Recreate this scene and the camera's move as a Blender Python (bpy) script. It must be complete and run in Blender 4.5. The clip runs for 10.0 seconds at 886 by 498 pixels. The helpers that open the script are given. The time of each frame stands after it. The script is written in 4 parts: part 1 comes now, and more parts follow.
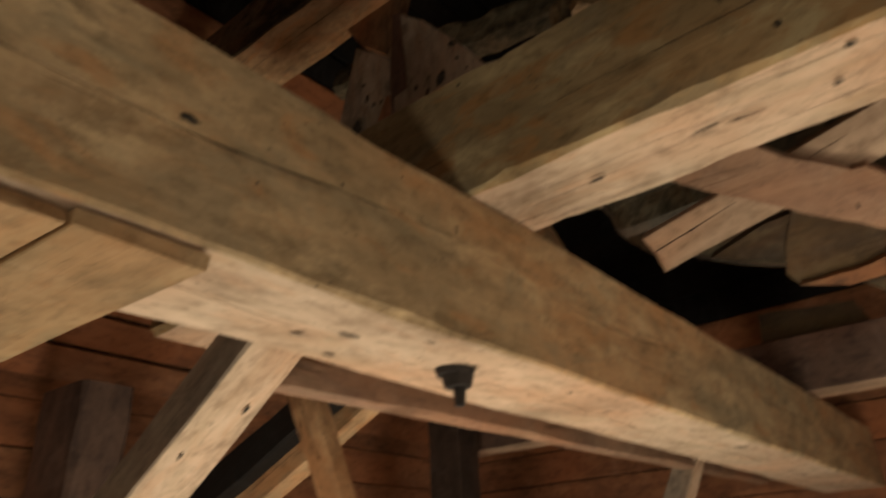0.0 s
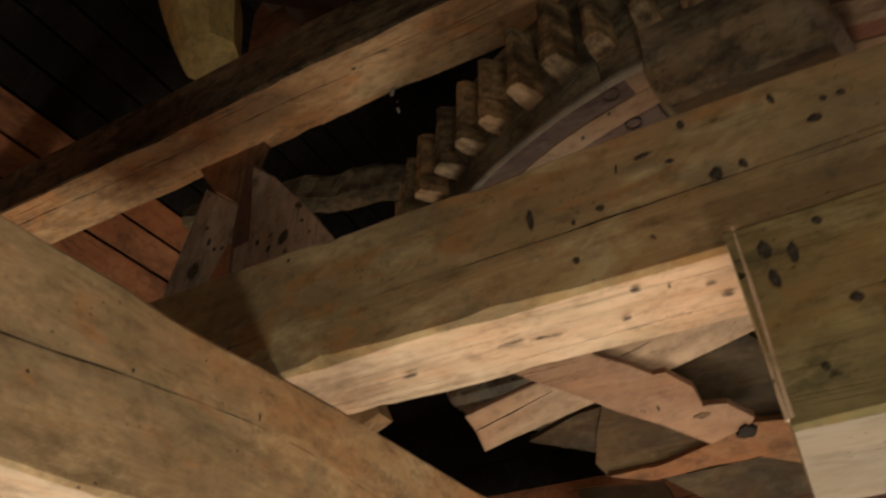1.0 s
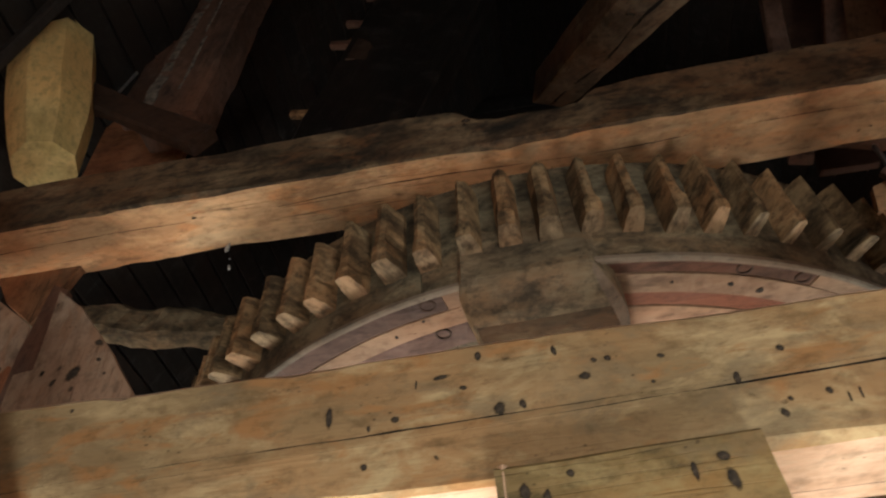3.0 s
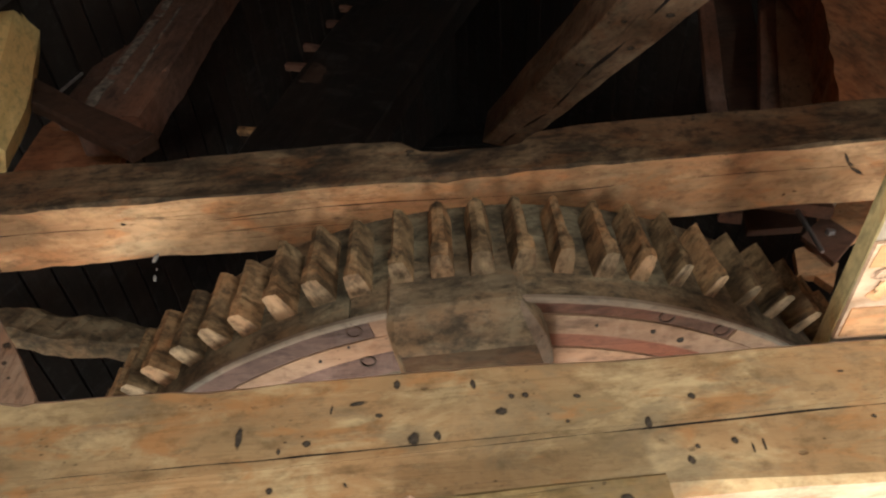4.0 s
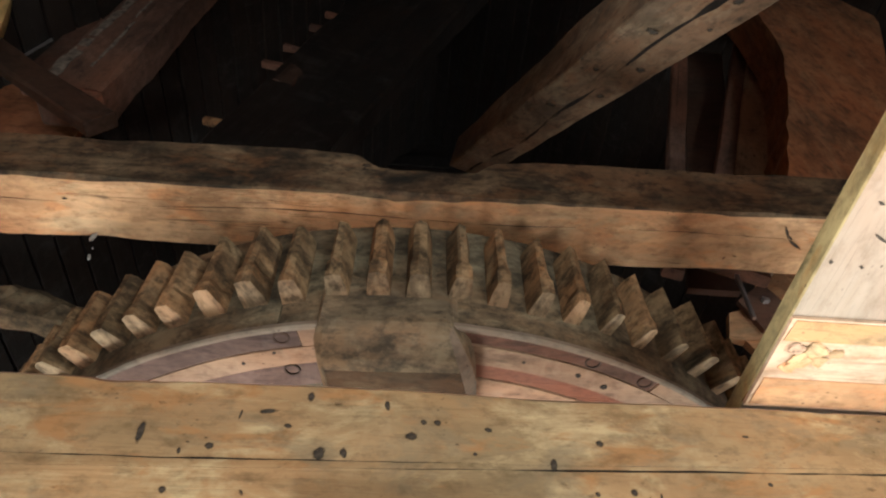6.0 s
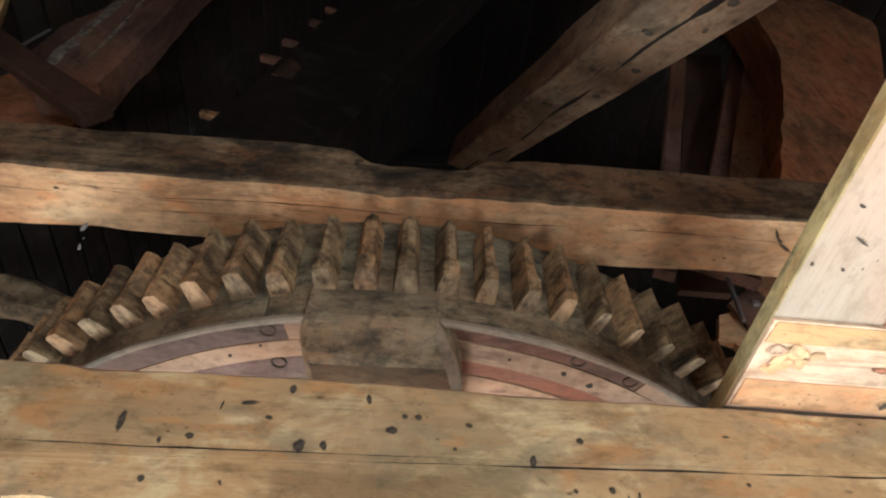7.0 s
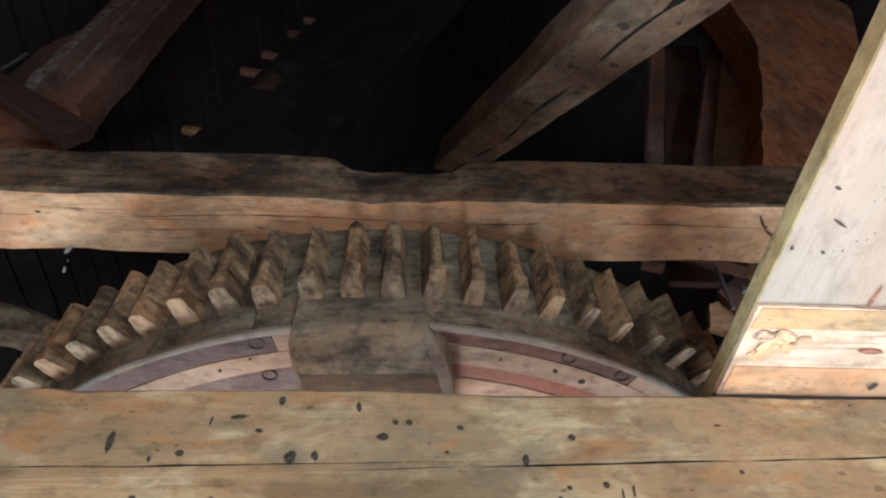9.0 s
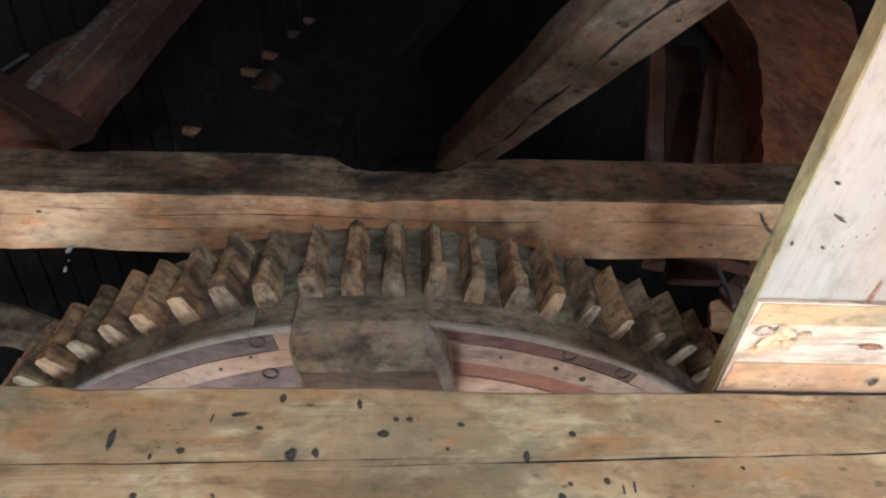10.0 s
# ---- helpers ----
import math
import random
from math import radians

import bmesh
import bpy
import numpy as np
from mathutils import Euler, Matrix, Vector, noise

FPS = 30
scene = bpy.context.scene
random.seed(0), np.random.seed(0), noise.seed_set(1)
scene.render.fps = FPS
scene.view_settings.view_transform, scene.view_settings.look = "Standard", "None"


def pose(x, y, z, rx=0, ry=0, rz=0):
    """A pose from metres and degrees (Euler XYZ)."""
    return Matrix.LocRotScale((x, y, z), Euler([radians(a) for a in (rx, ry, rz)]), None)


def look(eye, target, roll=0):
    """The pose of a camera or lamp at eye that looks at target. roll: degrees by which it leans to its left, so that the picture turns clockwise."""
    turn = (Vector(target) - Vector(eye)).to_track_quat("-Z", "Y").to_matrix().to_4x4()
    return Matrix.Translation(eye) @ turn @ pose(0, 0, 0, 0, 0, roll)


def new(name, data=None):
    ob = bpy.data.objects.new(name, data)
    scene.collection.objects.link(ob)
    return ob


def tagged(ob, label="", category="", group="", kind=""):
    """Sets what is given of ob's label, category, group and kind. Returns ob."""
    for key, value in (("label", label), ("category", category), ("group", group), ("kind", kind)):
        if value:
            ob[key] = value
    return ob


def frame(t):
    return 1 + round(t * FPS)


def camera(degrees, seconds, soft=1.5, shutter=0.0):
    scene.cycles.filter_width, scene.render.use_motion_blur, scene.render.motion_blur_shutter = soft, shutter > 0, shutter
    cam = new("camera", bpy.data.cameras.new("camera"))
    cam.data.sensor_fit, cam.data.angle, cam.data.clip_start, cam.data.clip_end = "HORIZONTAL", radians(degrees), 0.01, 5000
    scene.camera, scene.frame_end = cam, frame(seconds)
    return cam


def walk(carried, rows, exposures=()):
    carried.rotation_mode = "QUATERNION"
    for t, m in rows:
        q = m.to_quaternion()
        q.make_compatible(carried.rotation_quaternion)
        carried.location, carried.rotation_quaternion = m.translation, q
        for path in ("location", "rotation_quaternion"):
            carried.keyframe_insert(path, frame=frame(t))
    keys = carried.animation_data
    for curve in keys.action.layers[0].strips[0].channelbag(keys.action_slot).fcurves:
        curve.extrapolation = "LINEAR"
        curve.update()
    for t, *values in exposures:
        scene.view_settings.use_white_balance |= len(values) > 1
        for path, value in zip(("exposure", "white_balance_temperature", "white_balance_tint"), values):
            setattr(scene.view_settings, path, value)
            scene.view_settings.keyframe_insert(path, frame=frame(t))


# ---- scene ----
cam = camera(62.9, 10.0, soft=2.2, shutter=0.4)
PATH = [
    (0, (0.064, 0.137, 1.603), (-1.069, 1.548, 2.454), -2.5),
    (0.5, (0.15, 0.156, 1.663), (-0.722, 1.624, 2.705), -2.0),
    (1, (0.164, 0.132, 1.696), (-0.545, 1.615, 2.835), -2.8),
    (1.5, (0.192, 0.052, 1.709), (-0.308, 1.513, 2.981), -3.7),
    (2, (0.193, 0.037, 1.707), (-0.169, 1.457, 3.068), -3.6),
    (2.5, (0.201, 0.031, 1.706), (-0.058, 1.442, 3.1), -3.5),
    (3, (0.219, 0.019, 1.707), (0.061, 1.402, 3.143), -3.8),
    (4.5, (0.261, 0.033, 1.696), (0.327, 1.343, 3.206), -4.1),
    (5, (0.278, 0.027, 1.698), (0.395, 1.31, 3.227), -3.8),
    (5.5, (0.283, 0.025, 1.695), (0.434, 1.289, 3.239), -2.7),
    (5.7, (0.287, 0.022, 1.7), (0.408, 1.308, 3.226), -0.9),
    (7, (0.322, 0.022, 1.693), (0.435, 1.315, 3.215), 1.0),
    (7.5, (0.334, 0.025, 1.694), (0.466, 1.323, 3.21), -2.3),
    (8, (0.333, 0.028, 1.693), (0.465, 1.32, 3.214), -3.0),
    (8.5, (0.343, 0.023, 1.695), (0.471, 1.313, 3.218), -2.8),
    (9, (0.343, 0.022, 1.693), (0.473, 1.306, 3.222), -2.6),
    (9.5, (0.346, 0.028, 1.691), (0.465, 1.316, 3.217), -2.6),
    (10, (0.345, 0.026, 1.688), (0.472, 1.309, 3.218), -2.7),
]
walk(cam, [(t, look(eye, target, roll)) for t, eye, target, roll in PATH],
     exposures=[(0, -1.05, 7200, 7), (0.5, -1.05, 7200, 7), (1, -0.65, 7100, 7), (1.5, -0.35, 6900, 7), (2, 0.2, 6500, 7), (2.5, 0.55, 6200, 7), (4.5, 1.4, 6000, 6), (7, 1.45, 5400, 5), (10, 1.45, 4700, 3)])

# ---------------------------------------------------------------- light
world = bpy.data.worlds.new("sky")
scene.world = world
world.use_nodes = True
wn = world.node_tree.nodes
sky = wn.new("ShaderNodeTexSky")
sky.sky_type, sky.sun_disc = "NISHITA", False
sky.sun_elevation, sky.sun_rotation = radians(40), radians(114)
wn["Background"].inputs["Strength"].default_value = 0.1
world.node_tree.links.new(sky.outputs["Color"], wn["Background"].inputs["Color"])

# openings added unseen in floor and walls, to hold the fill lamps
LAMP_GAP = (0.4, 0.7, -0.75, -0.2)
LAMP_GAP_SOUTH = (0.03, 0.4, 0.2, 0.85)
LAMP_GAP_SE = (2.1, 2.7, 0.25, 0.95)
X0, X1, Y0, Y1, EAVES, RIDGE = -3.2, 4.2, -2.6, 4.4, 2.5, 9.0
LAMP_GAP_WEST = (-2.05, -1.35, 0.75, 1.2)
LAMP_GAP_FORE = (0.2, 0.75, 0.95, 1.45)
LAMP_GAP_NORTH = (-0.65, 0.15, 1.7, 2.5)
LAMP_GAP_EAST = (0.6, 1.2, 0.0, 1.3)


def area(name, m, sx, sy, watts, colour):
    lamp = bpy.data.lights.new(name, "AREA")
    lamp.shape, lamp.size, lamp.size_y = "RECTANGLE", sx, sy
    lamp.energy, lamp.color = watts, colour
    ob = new(name, lamp)
    ob.matrix_world = m
    return ob


# fill lamps in the added openings; none stands for a known source
area("window_daylight", pose((LAMP_GAP_SOUTH[0] + LAMP_GAP_SOUTH[1]) / 2, Y0 - 0.02, (LAMP_GAP_SOUTH[2] + LAMP_GAP_SOUTH[3]) / 2, 90, 0, 0), 0.34, 0.6, 23, (1.0, 0.93, 0.82))
area("window_east_daylight", pose((LAMP_GAP_SE[0] + LAMP_GAP_SE[1]) / 2, Y0 - 0.02, (LAMP_GAP_SE[2] + LAMP_GAP_SE[3]) / 2, 90, 0, 0), 0.55, 0.65, 30, (1.0, 0.93, 0.82))
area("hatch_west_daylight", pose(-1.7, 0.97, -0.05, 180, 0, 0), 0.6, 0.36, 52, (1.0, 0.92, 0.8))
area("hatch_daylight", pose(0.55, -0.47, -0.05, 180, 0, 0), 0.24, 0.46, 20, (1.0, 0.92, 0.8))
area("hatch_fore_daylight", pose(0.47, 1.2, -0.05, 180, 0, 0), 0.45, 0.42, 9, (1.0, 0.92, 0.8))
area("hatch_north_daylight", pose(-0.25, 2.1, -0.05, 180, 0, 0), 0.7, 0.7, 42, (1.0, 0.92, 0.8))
area("door_daylight", pose(4.2, (LAMP_GAP_EAST[0] + LAMP_GAP_EAST[1]) / 2, 0.65, 0, 90, 0), 1.2, 0.55, 50, (1.0, 0.95, 0.87))
sun = bpy.data.lights.new("sun", "SUN")
sun.energy, sun.angle, sun.color = 2.5, radians(0.5), (1.0, 0.94, 0.86)
new("sun", sun).matrix_world = look((0, 0, 0), (-0.68, 0.3, -0.62))


# ---------------------------------------------------------------- materials
def wood(name, dark, light, stain=(0.05, 0.045, 0.03), stains=0.5, spots=0.0, cracks=0.5, green=0.0, rough=0.8, grain=1.0, mottle=0.0, warmth=0.6, dirt=0.0, grit=0.5, streaky=1.0):
    """Old timber: streaks, rings and shakes along the local x axis, blotches, worm holes and drying cracks."""
    m = bpy.data.materials.new(name)
    m.use_nodes = True
    n, l = m.node_tree.nodes, m.node_tree.links
    bsdf = n["Principled BSDF"]
    co = n.new("ShaderNodeTexCoord")
    info = n.new("ShaderNodeObjectInfo")
    shift = n.new("ShaderNodeVectorMath")
    shift.operation = "MULTIPLY"
    comb = n.new("ShaderNodeCombineXYZ")
    for k in range(3):
        l.new(info.outputs["Random"], comb.inputs[k])
    l.new(comb.outputs[0], shift.inputs[0])
    shift.inputs[1].default_value = (37.0, 11.0, 23.0)
    add = n.new("ShaderNodeVectorMath")
    l.new(co.outputs["Object"], add.inputs[0])
    l.new(shift.outputs[0], add.inputs[1])

    def mapped(sx, sy, sz):
        mp = n.new("ShaderNodeMapping")
        mp.inputs["Scale"].default_value = (sx, sy, sz)
        l.new(add.outputs[0], mp.inputs["Vector"])
        return mp.outputs[0]

    def noise_tex(vec, scale, detail=4.0, roughness=0.6, distort=0.0):
        t = n.new("ShaderNodeTexNoise")
        t.inputs["Scale"].default_value, t.inputs["Detail"].default_value = scale, detail
        t.inputs["Roughness"].default_value, t.inputs["Distortion"].default_value = roughness, distort
        l.new(vec, t.inputs["Vector"])
        return t.outputs["Fac"]

    def ramp(fac, a, b, ca=(0, 0, 0, 1), cb=(1, 1, 1, 1)):
        r = n.new("ShaderNodeValToRGB")
        r.color_ramp.elements[0].position, r.color_ramp.elements[1].position = a, b
        r.color_ramp.elements[0].color, r.color_ramp.elements[1].color = ca, cb
        l.new(fac, r.inputs[0])
        return r.outputs[0]

    def mix(fac, a, b, mode="MIX"):
        x = n.new("ShaderNodeMix")
        x.data_type, x.blend_type = "RGBA", mode
        if isinstance(fac, float):
            x.inputs[0].default_value = fac
        else:
            l.new(fac, x.inputs[0])
        for sock, v in ((x.inputs[6], a), (x.inputs[7], b)):
            if isinstance(v, tuple):
                sock.default_value = (*v, 1)
            else:
                l.new(v, sock)
        return x.outputs[2]

    def math_node(op, a, b):
        x = n.new("ShaderNodeMath")
        x.operation = op
        for sock, v in ((x.inputs[0], a), (x.inputs[1], b)):
            if isinstance(v, (int, float)):
                sock.default_value = v
            else:
                l.new(v, sock)
        return x.outputs[0]

    streak = noise_tex(mapped(0.9, 9, 9), 2.0 * grain, 5, 0.6, 0.9)
    fine = noise_tex(mapped(4, 90, 90), 2.0, 3, 0.6)
    base = mix(ramp(streak, 0.52 - 0.3 / streaky, 0.52 + 0.3 / streaky), dark, light)
    blotch = noise_tex(mapped(1.6, 3.2, 3.2), 1.7, 8, 0.68, 0.5)
    col = mix(math_node("MULTIPLY", ramp(blotch, 0.47, 0.66), stains), base, stain)
    patch = noise_tex(mapped(4.5, 8, 8), 2.0, 6, 0.65, 1.0)
    col = mix(math_node("MULTIPLY", ramp(patch, 0.52, 0.68), stains * 0.7), col, tuple((a + b) * 0.4 for a, b in zip(stain, dark)))
    wash = noise_tex(mapped(2.2, 5, 5), 1.1, 4, 0.6, 0.5)
    col = mix(math_node("MULTIPLY", ramp(wash, 0.5, 0.64), 0.4), col, tuple(min(1, c * 1.3) for c in light))
    smear = noise_tex(mapped(7, 2.6, 2.6), 1.6, 5, 0.65, 0.8)
    col = mix(math_node("MULTIPLY", ramp(smear, 0.54, 0.7), 0.22), col, tuple(min(1, (c + 0.06) * 1.15) for c in light))
    tint = noise_tex(mapped(0.9, 1.7, 1.7), 1.3, 2)
    warm = tuple(min(1, c * f) for c, f in zip(light, (1.12, 0.86, 0.72)))
    col = mix(math_node("MULTIPLY", ramp(tint, 0.45, 0.62), warmth), col, warm)
    if green:
        moss = noise_tex(mapped(1.3, 3, 3), 2.1, 5, 0.7)
        col = mix(math_node("MULTIPLY", ramp(moss, 0.5, 0.7), green), col, (0.085, 0.085, 0.035))
    col = mix(math_node("MULTIPLY", ramp(fine, 0.62, 0.4), 0.15), col, tuple(c * 0.45 for c in dark))
    crack = noise_tex(mapped(0.55, 22, 22), 1.7, 2, 0.45, 0.9)
    line = ramp(math_node("ABSOLUTE", math_node("SUBTRACT", crack, 0.5), 0.0), 0.0, 0.012, (1, 1, 1, 1), (0, 0, 0, 1))
    gate = ramp(noise_tex(mapped(0.8, 2, 2), 2.3, 2), 0.48, 0.6)
    if mottle:
        cream = ramp(noise_tex(mapped(2.0, 4.5, 4.5), 1.9, 8, 0.7, 0.3), 0.5, 0.63)
        col = mix(math_node("MULTIPLY", cream, min(1.0, 0.75 * mottle)), col, tuple(min(1, c * 1.2 + d) for c, d in zip(light, (0.03, 0.03, 0.02))))
        rust = ramp(noise_tex(mapped(2.4, 6, 6), 2.3, 6, 0.62, 0.7), 0.54, 0.64)
        col = mix(math_node("MULTIPLY", rust, warmth * mottle), col, tuple(c * k for c, k in zip(light, (0.92, 0.66, 0.5))))
        drab = ramp(noise_tex(mapped(1.8, 4, 4), 2.0, 6, 0.66, 0.6), 0.52, 0.62)
        col = mix(math_node("MULTIPLY", drab, 0.5 * mottle), col, tuple(sum(light) / 3 * k for k in (0.78, 0.62, 0.38)))
    crumbs = noise_tex(mapped(0.6, 1, 1), 34, 6, 0.68)
    col = mix(math_node("MULTIPLY", ramp(crumbs, 0.5, 0.68), grit), col, tuple((a + b) * 0.35 for a, b in zip(stain, dark)))
    dust = noise_tex(mapped(0.7, 1, 1), 19, 5, 0.65, 0.3)
    col = mix(math_node("MULTIPLY", ramp(dust, 0.55, 0.75), 0.35), col, tuple(min(1, c * 1.12 + 0.02) for c in light))
    if grit > 0.6:
        smut = ramp(noise_tex(mapped(0.8, 1, 1), 11, 7, 0.7, 0.2), 0.5, 0.64)
        col = mix(math_node("MULTIPLY", smut, 0.75), col, tuple(c * 0.4 + 0.006 for c in dark))
    grime = ramp(noise_tex(mapped(2.6, 7, 7), 2.4, 9, 0.72, 0.35), 0.53 - dirt, 0.72 - dirt * 0.5)
    col = mix(math_node("MULTIPLY", grime, min(1.0, stains * 1.05)), col, tuple(c * 0.55 for c in stain))
    speck = n.new("ShaderNodeTexVoronoi")
    speck.inputs["Scale"].default_value = 75.0
    l.new(mapped(0.6, 1, 1), speck.inputs["Vector"])
    specks = math_node("MULTIPLY", ramp(speck.outputs["Distance"], 0.1, 0.2, (1, 1, 1, 1), (0, 0, 0, 1)), ramp(noise_tex(mapped(1, 1, 1), 9, 3), 0.55, 0.66))
    col = mix(math_node("MULTIPLY", specks, 0.75), col, (0.03, 0.022, 0.015))
    cracked = math_node("MULTIPLY", math_node("MULTIPLY", line, gate), cracks)
    col = mix(cracked, col, (0.018, 0.013, 0.009))
    height = math_node("ADD", math_node("MULTIPLY", streak, 0.6), math_node("MULTIPLY", fine, 0.12))
    height = math_node("SUBTRACT", height, math_node("MULTIPLY", cracked, 1.2))
    if spots:
        v = n.new("ShaderNodeTexVoronoi")
        v.inputs["Scale"].default_value = 21.0
        v.inputs["Randomness"].default_value = 1.0
        l.new(mapped(0.7, 1, 1), v.inputs["Vector"])
        wob = math_node("ADD", v.outputs["Distance"], math_node("MULTIPLY", math_node("SUBTRACT", noise_tex(mapped(1, 1, 1), 60, 2), 0.5), 0.25))
        hole = ramp(wob, 0.07, 0.14, (1, 1, 1, 1), (0, 0, 0, 1))
        pick = ramp(noise_tex(mapped(1, 1, 1), 5.5, 2), 0.5, 0.62)
        holes = math_node("MULTIPLY", math_node("MULTIPLY", hole, pick), spots)
        col = mix(holes, col, (0.02, 0.017, 0.012))
        height = math_node("SUBTRACT", height, holes)
    l.new(col, bsdf.inputs["Base Color"])
    bsdf.inputs["Specular IOR Level"].default_value = 0.25
    rr = ramp(streak, 0.2, 0.8, (rough - 0.12,) * 3 + (1,), (min(1, rough + 0.12),) * 3 + (1,))
    l.new(rr, bsdf.inputs["Roughness"])
    bump = n.new("ShaderNodeBump")
    bump.inputs["Strength"].default_value, bump.inputs["Distance"].default_value = 0.8, 0.005
    l.new(height, bump.inputs["Height"])
    l.new(bump.outputs[0], bsdf.inputs["Normal"])
    return m


def plain(name, colour, rough=0.6, metal=0.0, vary=0.4, scale=30.0):
    m = bpy.data.materials.new(name)
    m.use_nodes = True
    n, l = m.node_tree.nodes, m.node_tree.links
    b = n["Principled BSDF"]
    t = n.new("ShaderNodeTexNoise")
    t.inputs["Scale"].default_value, t.inputs["Detail"].default_value = scale, 6
    co = n.new("ShaderNodeTexCoord")
    l.new(co.outputs["Object"], t.inputs["Vector"])
    r = n.new("ShaderNodeValToRGB")
    r.color_ramp.elements[0].position, r.color_ramp.elements[1].position = 0.3, 0.7
    r.color_ramp.elements[0].color = (*[c * (1 - vary) for c in colour], 1)
    r.color_ramp.elements[1].color = (*[min(1, c * (1 + vary)) for c in colour], 1)
    l.new(t.outputs["Fac"], r.inputs[0])
    l.new(r.outputs[0], b.inputs["Base Color"])
    b.inputs["Roughness"].default_value, b.inputs["Metallic"].default_value = rough, metal
    bp = n.new("ShaderNodeBump")
    bp.inputs["Strength"].default_value, bp.inputs["Distance"].default_value = 0.5, 0.003
    l.new(t.outputs["Fac"], bp.inputs["Height"])
    l.new(bp.outputs[0], b.inputs["Normal"])
    return m


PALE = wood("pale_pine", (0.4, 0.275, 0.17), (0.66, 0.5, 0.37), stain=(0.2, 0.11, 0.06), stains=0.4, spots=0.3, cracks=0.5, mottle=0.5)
UNDER = wood("pale_underside_pine", (0.3, 0.19, 0.12), (0.6, 0.42, 0.29), stain=(0.2, 0.12, 0.07), stains=0.4, cracks=0.8)
GLOOM = wood("dark_brown_board", (0.026, 0.015, 0.01), (0.06, 0.035, 0.024), stain=(0.01, 0.008, 0.006), stains=0.6, cracks=0.3)
# near-black; on the upper roof and gable boards it holds painted shade
SHADE_BLACK = wood("shade_black_wood", (0.004, 0.003, 0.0025), (0.012, 0.009, 0.007), stain=(0.005, 0.004, 0.0035), stains=0.5, cracks=0.3)
FRONT = wood("hewn_pine", (0.185,0.122,0.06), (0.415,0.314,0.17), stain=(0.13, 0.085, 0.04), stains=0.5, spots=0.4, cracks=0.12, green=0.2, mottle=1.3, warmth=0.75, grain=0.6, streaky=0.45)
CROSS = wood("brown_pine", (0.31, 0.2, 0.1), (0.57, 0.395, 0.22), stain=(0.12, 0.08, 0.04), stains=0.5, spots=0.25, cracks=0.7, mottle=1.1)
REAR = wood("dark_streaked_pine", (0.014,0.009,0.005), (0.165,0.112,0.063), stain=(0.012, 0.012, 0.01), stains=1.0, cracks=0.8, mottle=1.0, grit=0.7, streaky=1.6)
RIBBED = wood("spotted_rafter_pine", (0.08, 0.055, 0.033), (0.2, 0.142, 0.09), stain=(0.05, 0.035, 0.025), stains=0.8, spots=1.0, cracks=0.6, mottle=1.0)
KNEE = wood("rust_brown_knee_wood", (0.09, 0.044, 0.022), (0.3, 0.15, 0.072), stain=(0.04, 0.022, 0.016), stains=0.8, spots=0.3, cracks=0.6, mottle=0.6)
SOFFIT = wood("ochre_soffit_pine", (0.23, 0.145, 0.07), (0.42, 0.28, 0.15), stain=(0.14, 0.09, 0.045), stains=0.45, cracks=0.08, mottle=0.5)
OLIVE = wood("olive_brown_board", (0.045, 0.025, 0.01), (0.105, 0.062, 0.027), stain=(0.05, 0.03, 0.02), stains=0.6, cracks=0.4, mottle=0.5)
PINK = wood("pinkish_pine", (0.24, 0.135, 0.08), (0.42, 0.26, 0.17), stain=(0.2, 0.11, 0.09), stains=0.5, spots=0.3, cracks=0.5, mottle=0.4)
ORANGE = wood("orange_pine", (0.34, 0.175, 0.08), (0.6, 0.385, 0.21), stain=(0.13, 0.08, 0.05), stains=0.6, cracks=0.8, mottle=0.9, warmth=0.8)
COGS = wood("worn_cog_wood", (0.09, 0.056, 0.027), (0.4, 0.28, 0.15), stain=(0.03, 0.022, 0.013), stains=1.0, cracks=0.08, grain=1.0, mottle=0.7, dirt=0.07, grit=0.85)
COG_END = wood("cog_end_grain", (0.08, 0.056, 0.03), (0.34, 0.25, 0.155), stain=(0.05, 0.035, 0.02), stains=1.0, cracks=0.1, grain=1.2, mottle=0.5, grit=0.85)
RIM = wood("greasy_rim_wood", (0.07, 0.055, 0.031), (0.2, 0.17, 0.11), stain=(0.035, 0.028, 0.02), mottle=0.7, stains=0.9, cracks=0.2, dirt=0.07, grit=0.85)
FELLOE = wood("felloe_pine", (0.16, 0.1, 0.062), (0.29, 0.205, 0.138), stain=(0.08, 0.045, 0.03), stains=0.7, dirt=0.03, spots=0.5, cracks=0.15)
PURPLE = wood("mauve_stained_wood", (0.068, 0.042, 0.033), (0.12, 0.079, 0.064), stain=(0.035, 0.02, 0.016), stains=0.8, cracks=0.3, dirt=0.03)
ARM = wood("dark_arm_wood", (0.03, 0.018, 0.009), (0.08, 0.05, 0.024), stain=(0.016, 0.012, 0.008), stains=1.0, cracks=0.2, mottle=0.8)
TINGED = wood("reddish_brown_wood", (0.05, 0.026, 0.018), (0.11, 0.056, 0.038), stain=(0.03, 0.018, 0.014), stains=0.7, cracks=0.4, mottle=0.4)
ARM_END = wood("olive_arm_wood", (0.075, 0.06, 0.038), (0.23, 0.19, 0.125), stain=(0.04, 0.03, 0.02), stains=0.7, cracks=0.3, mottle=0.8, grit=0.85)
DUSTY = wood("dusty_grey_wood", (0.1, 0.085, 0.065), (0.2, 0.172, 0.135), stain=(0.06, 0.05, 0.04), stains=0.4, cracks=0.2)
RED = wood("red_stained_wood", (0.11, 0.045, 0.027), (0.18, 0.08, 0.05), stain=(0.06, 0.03, 0.02), stains=0.4, cracks=0.4)
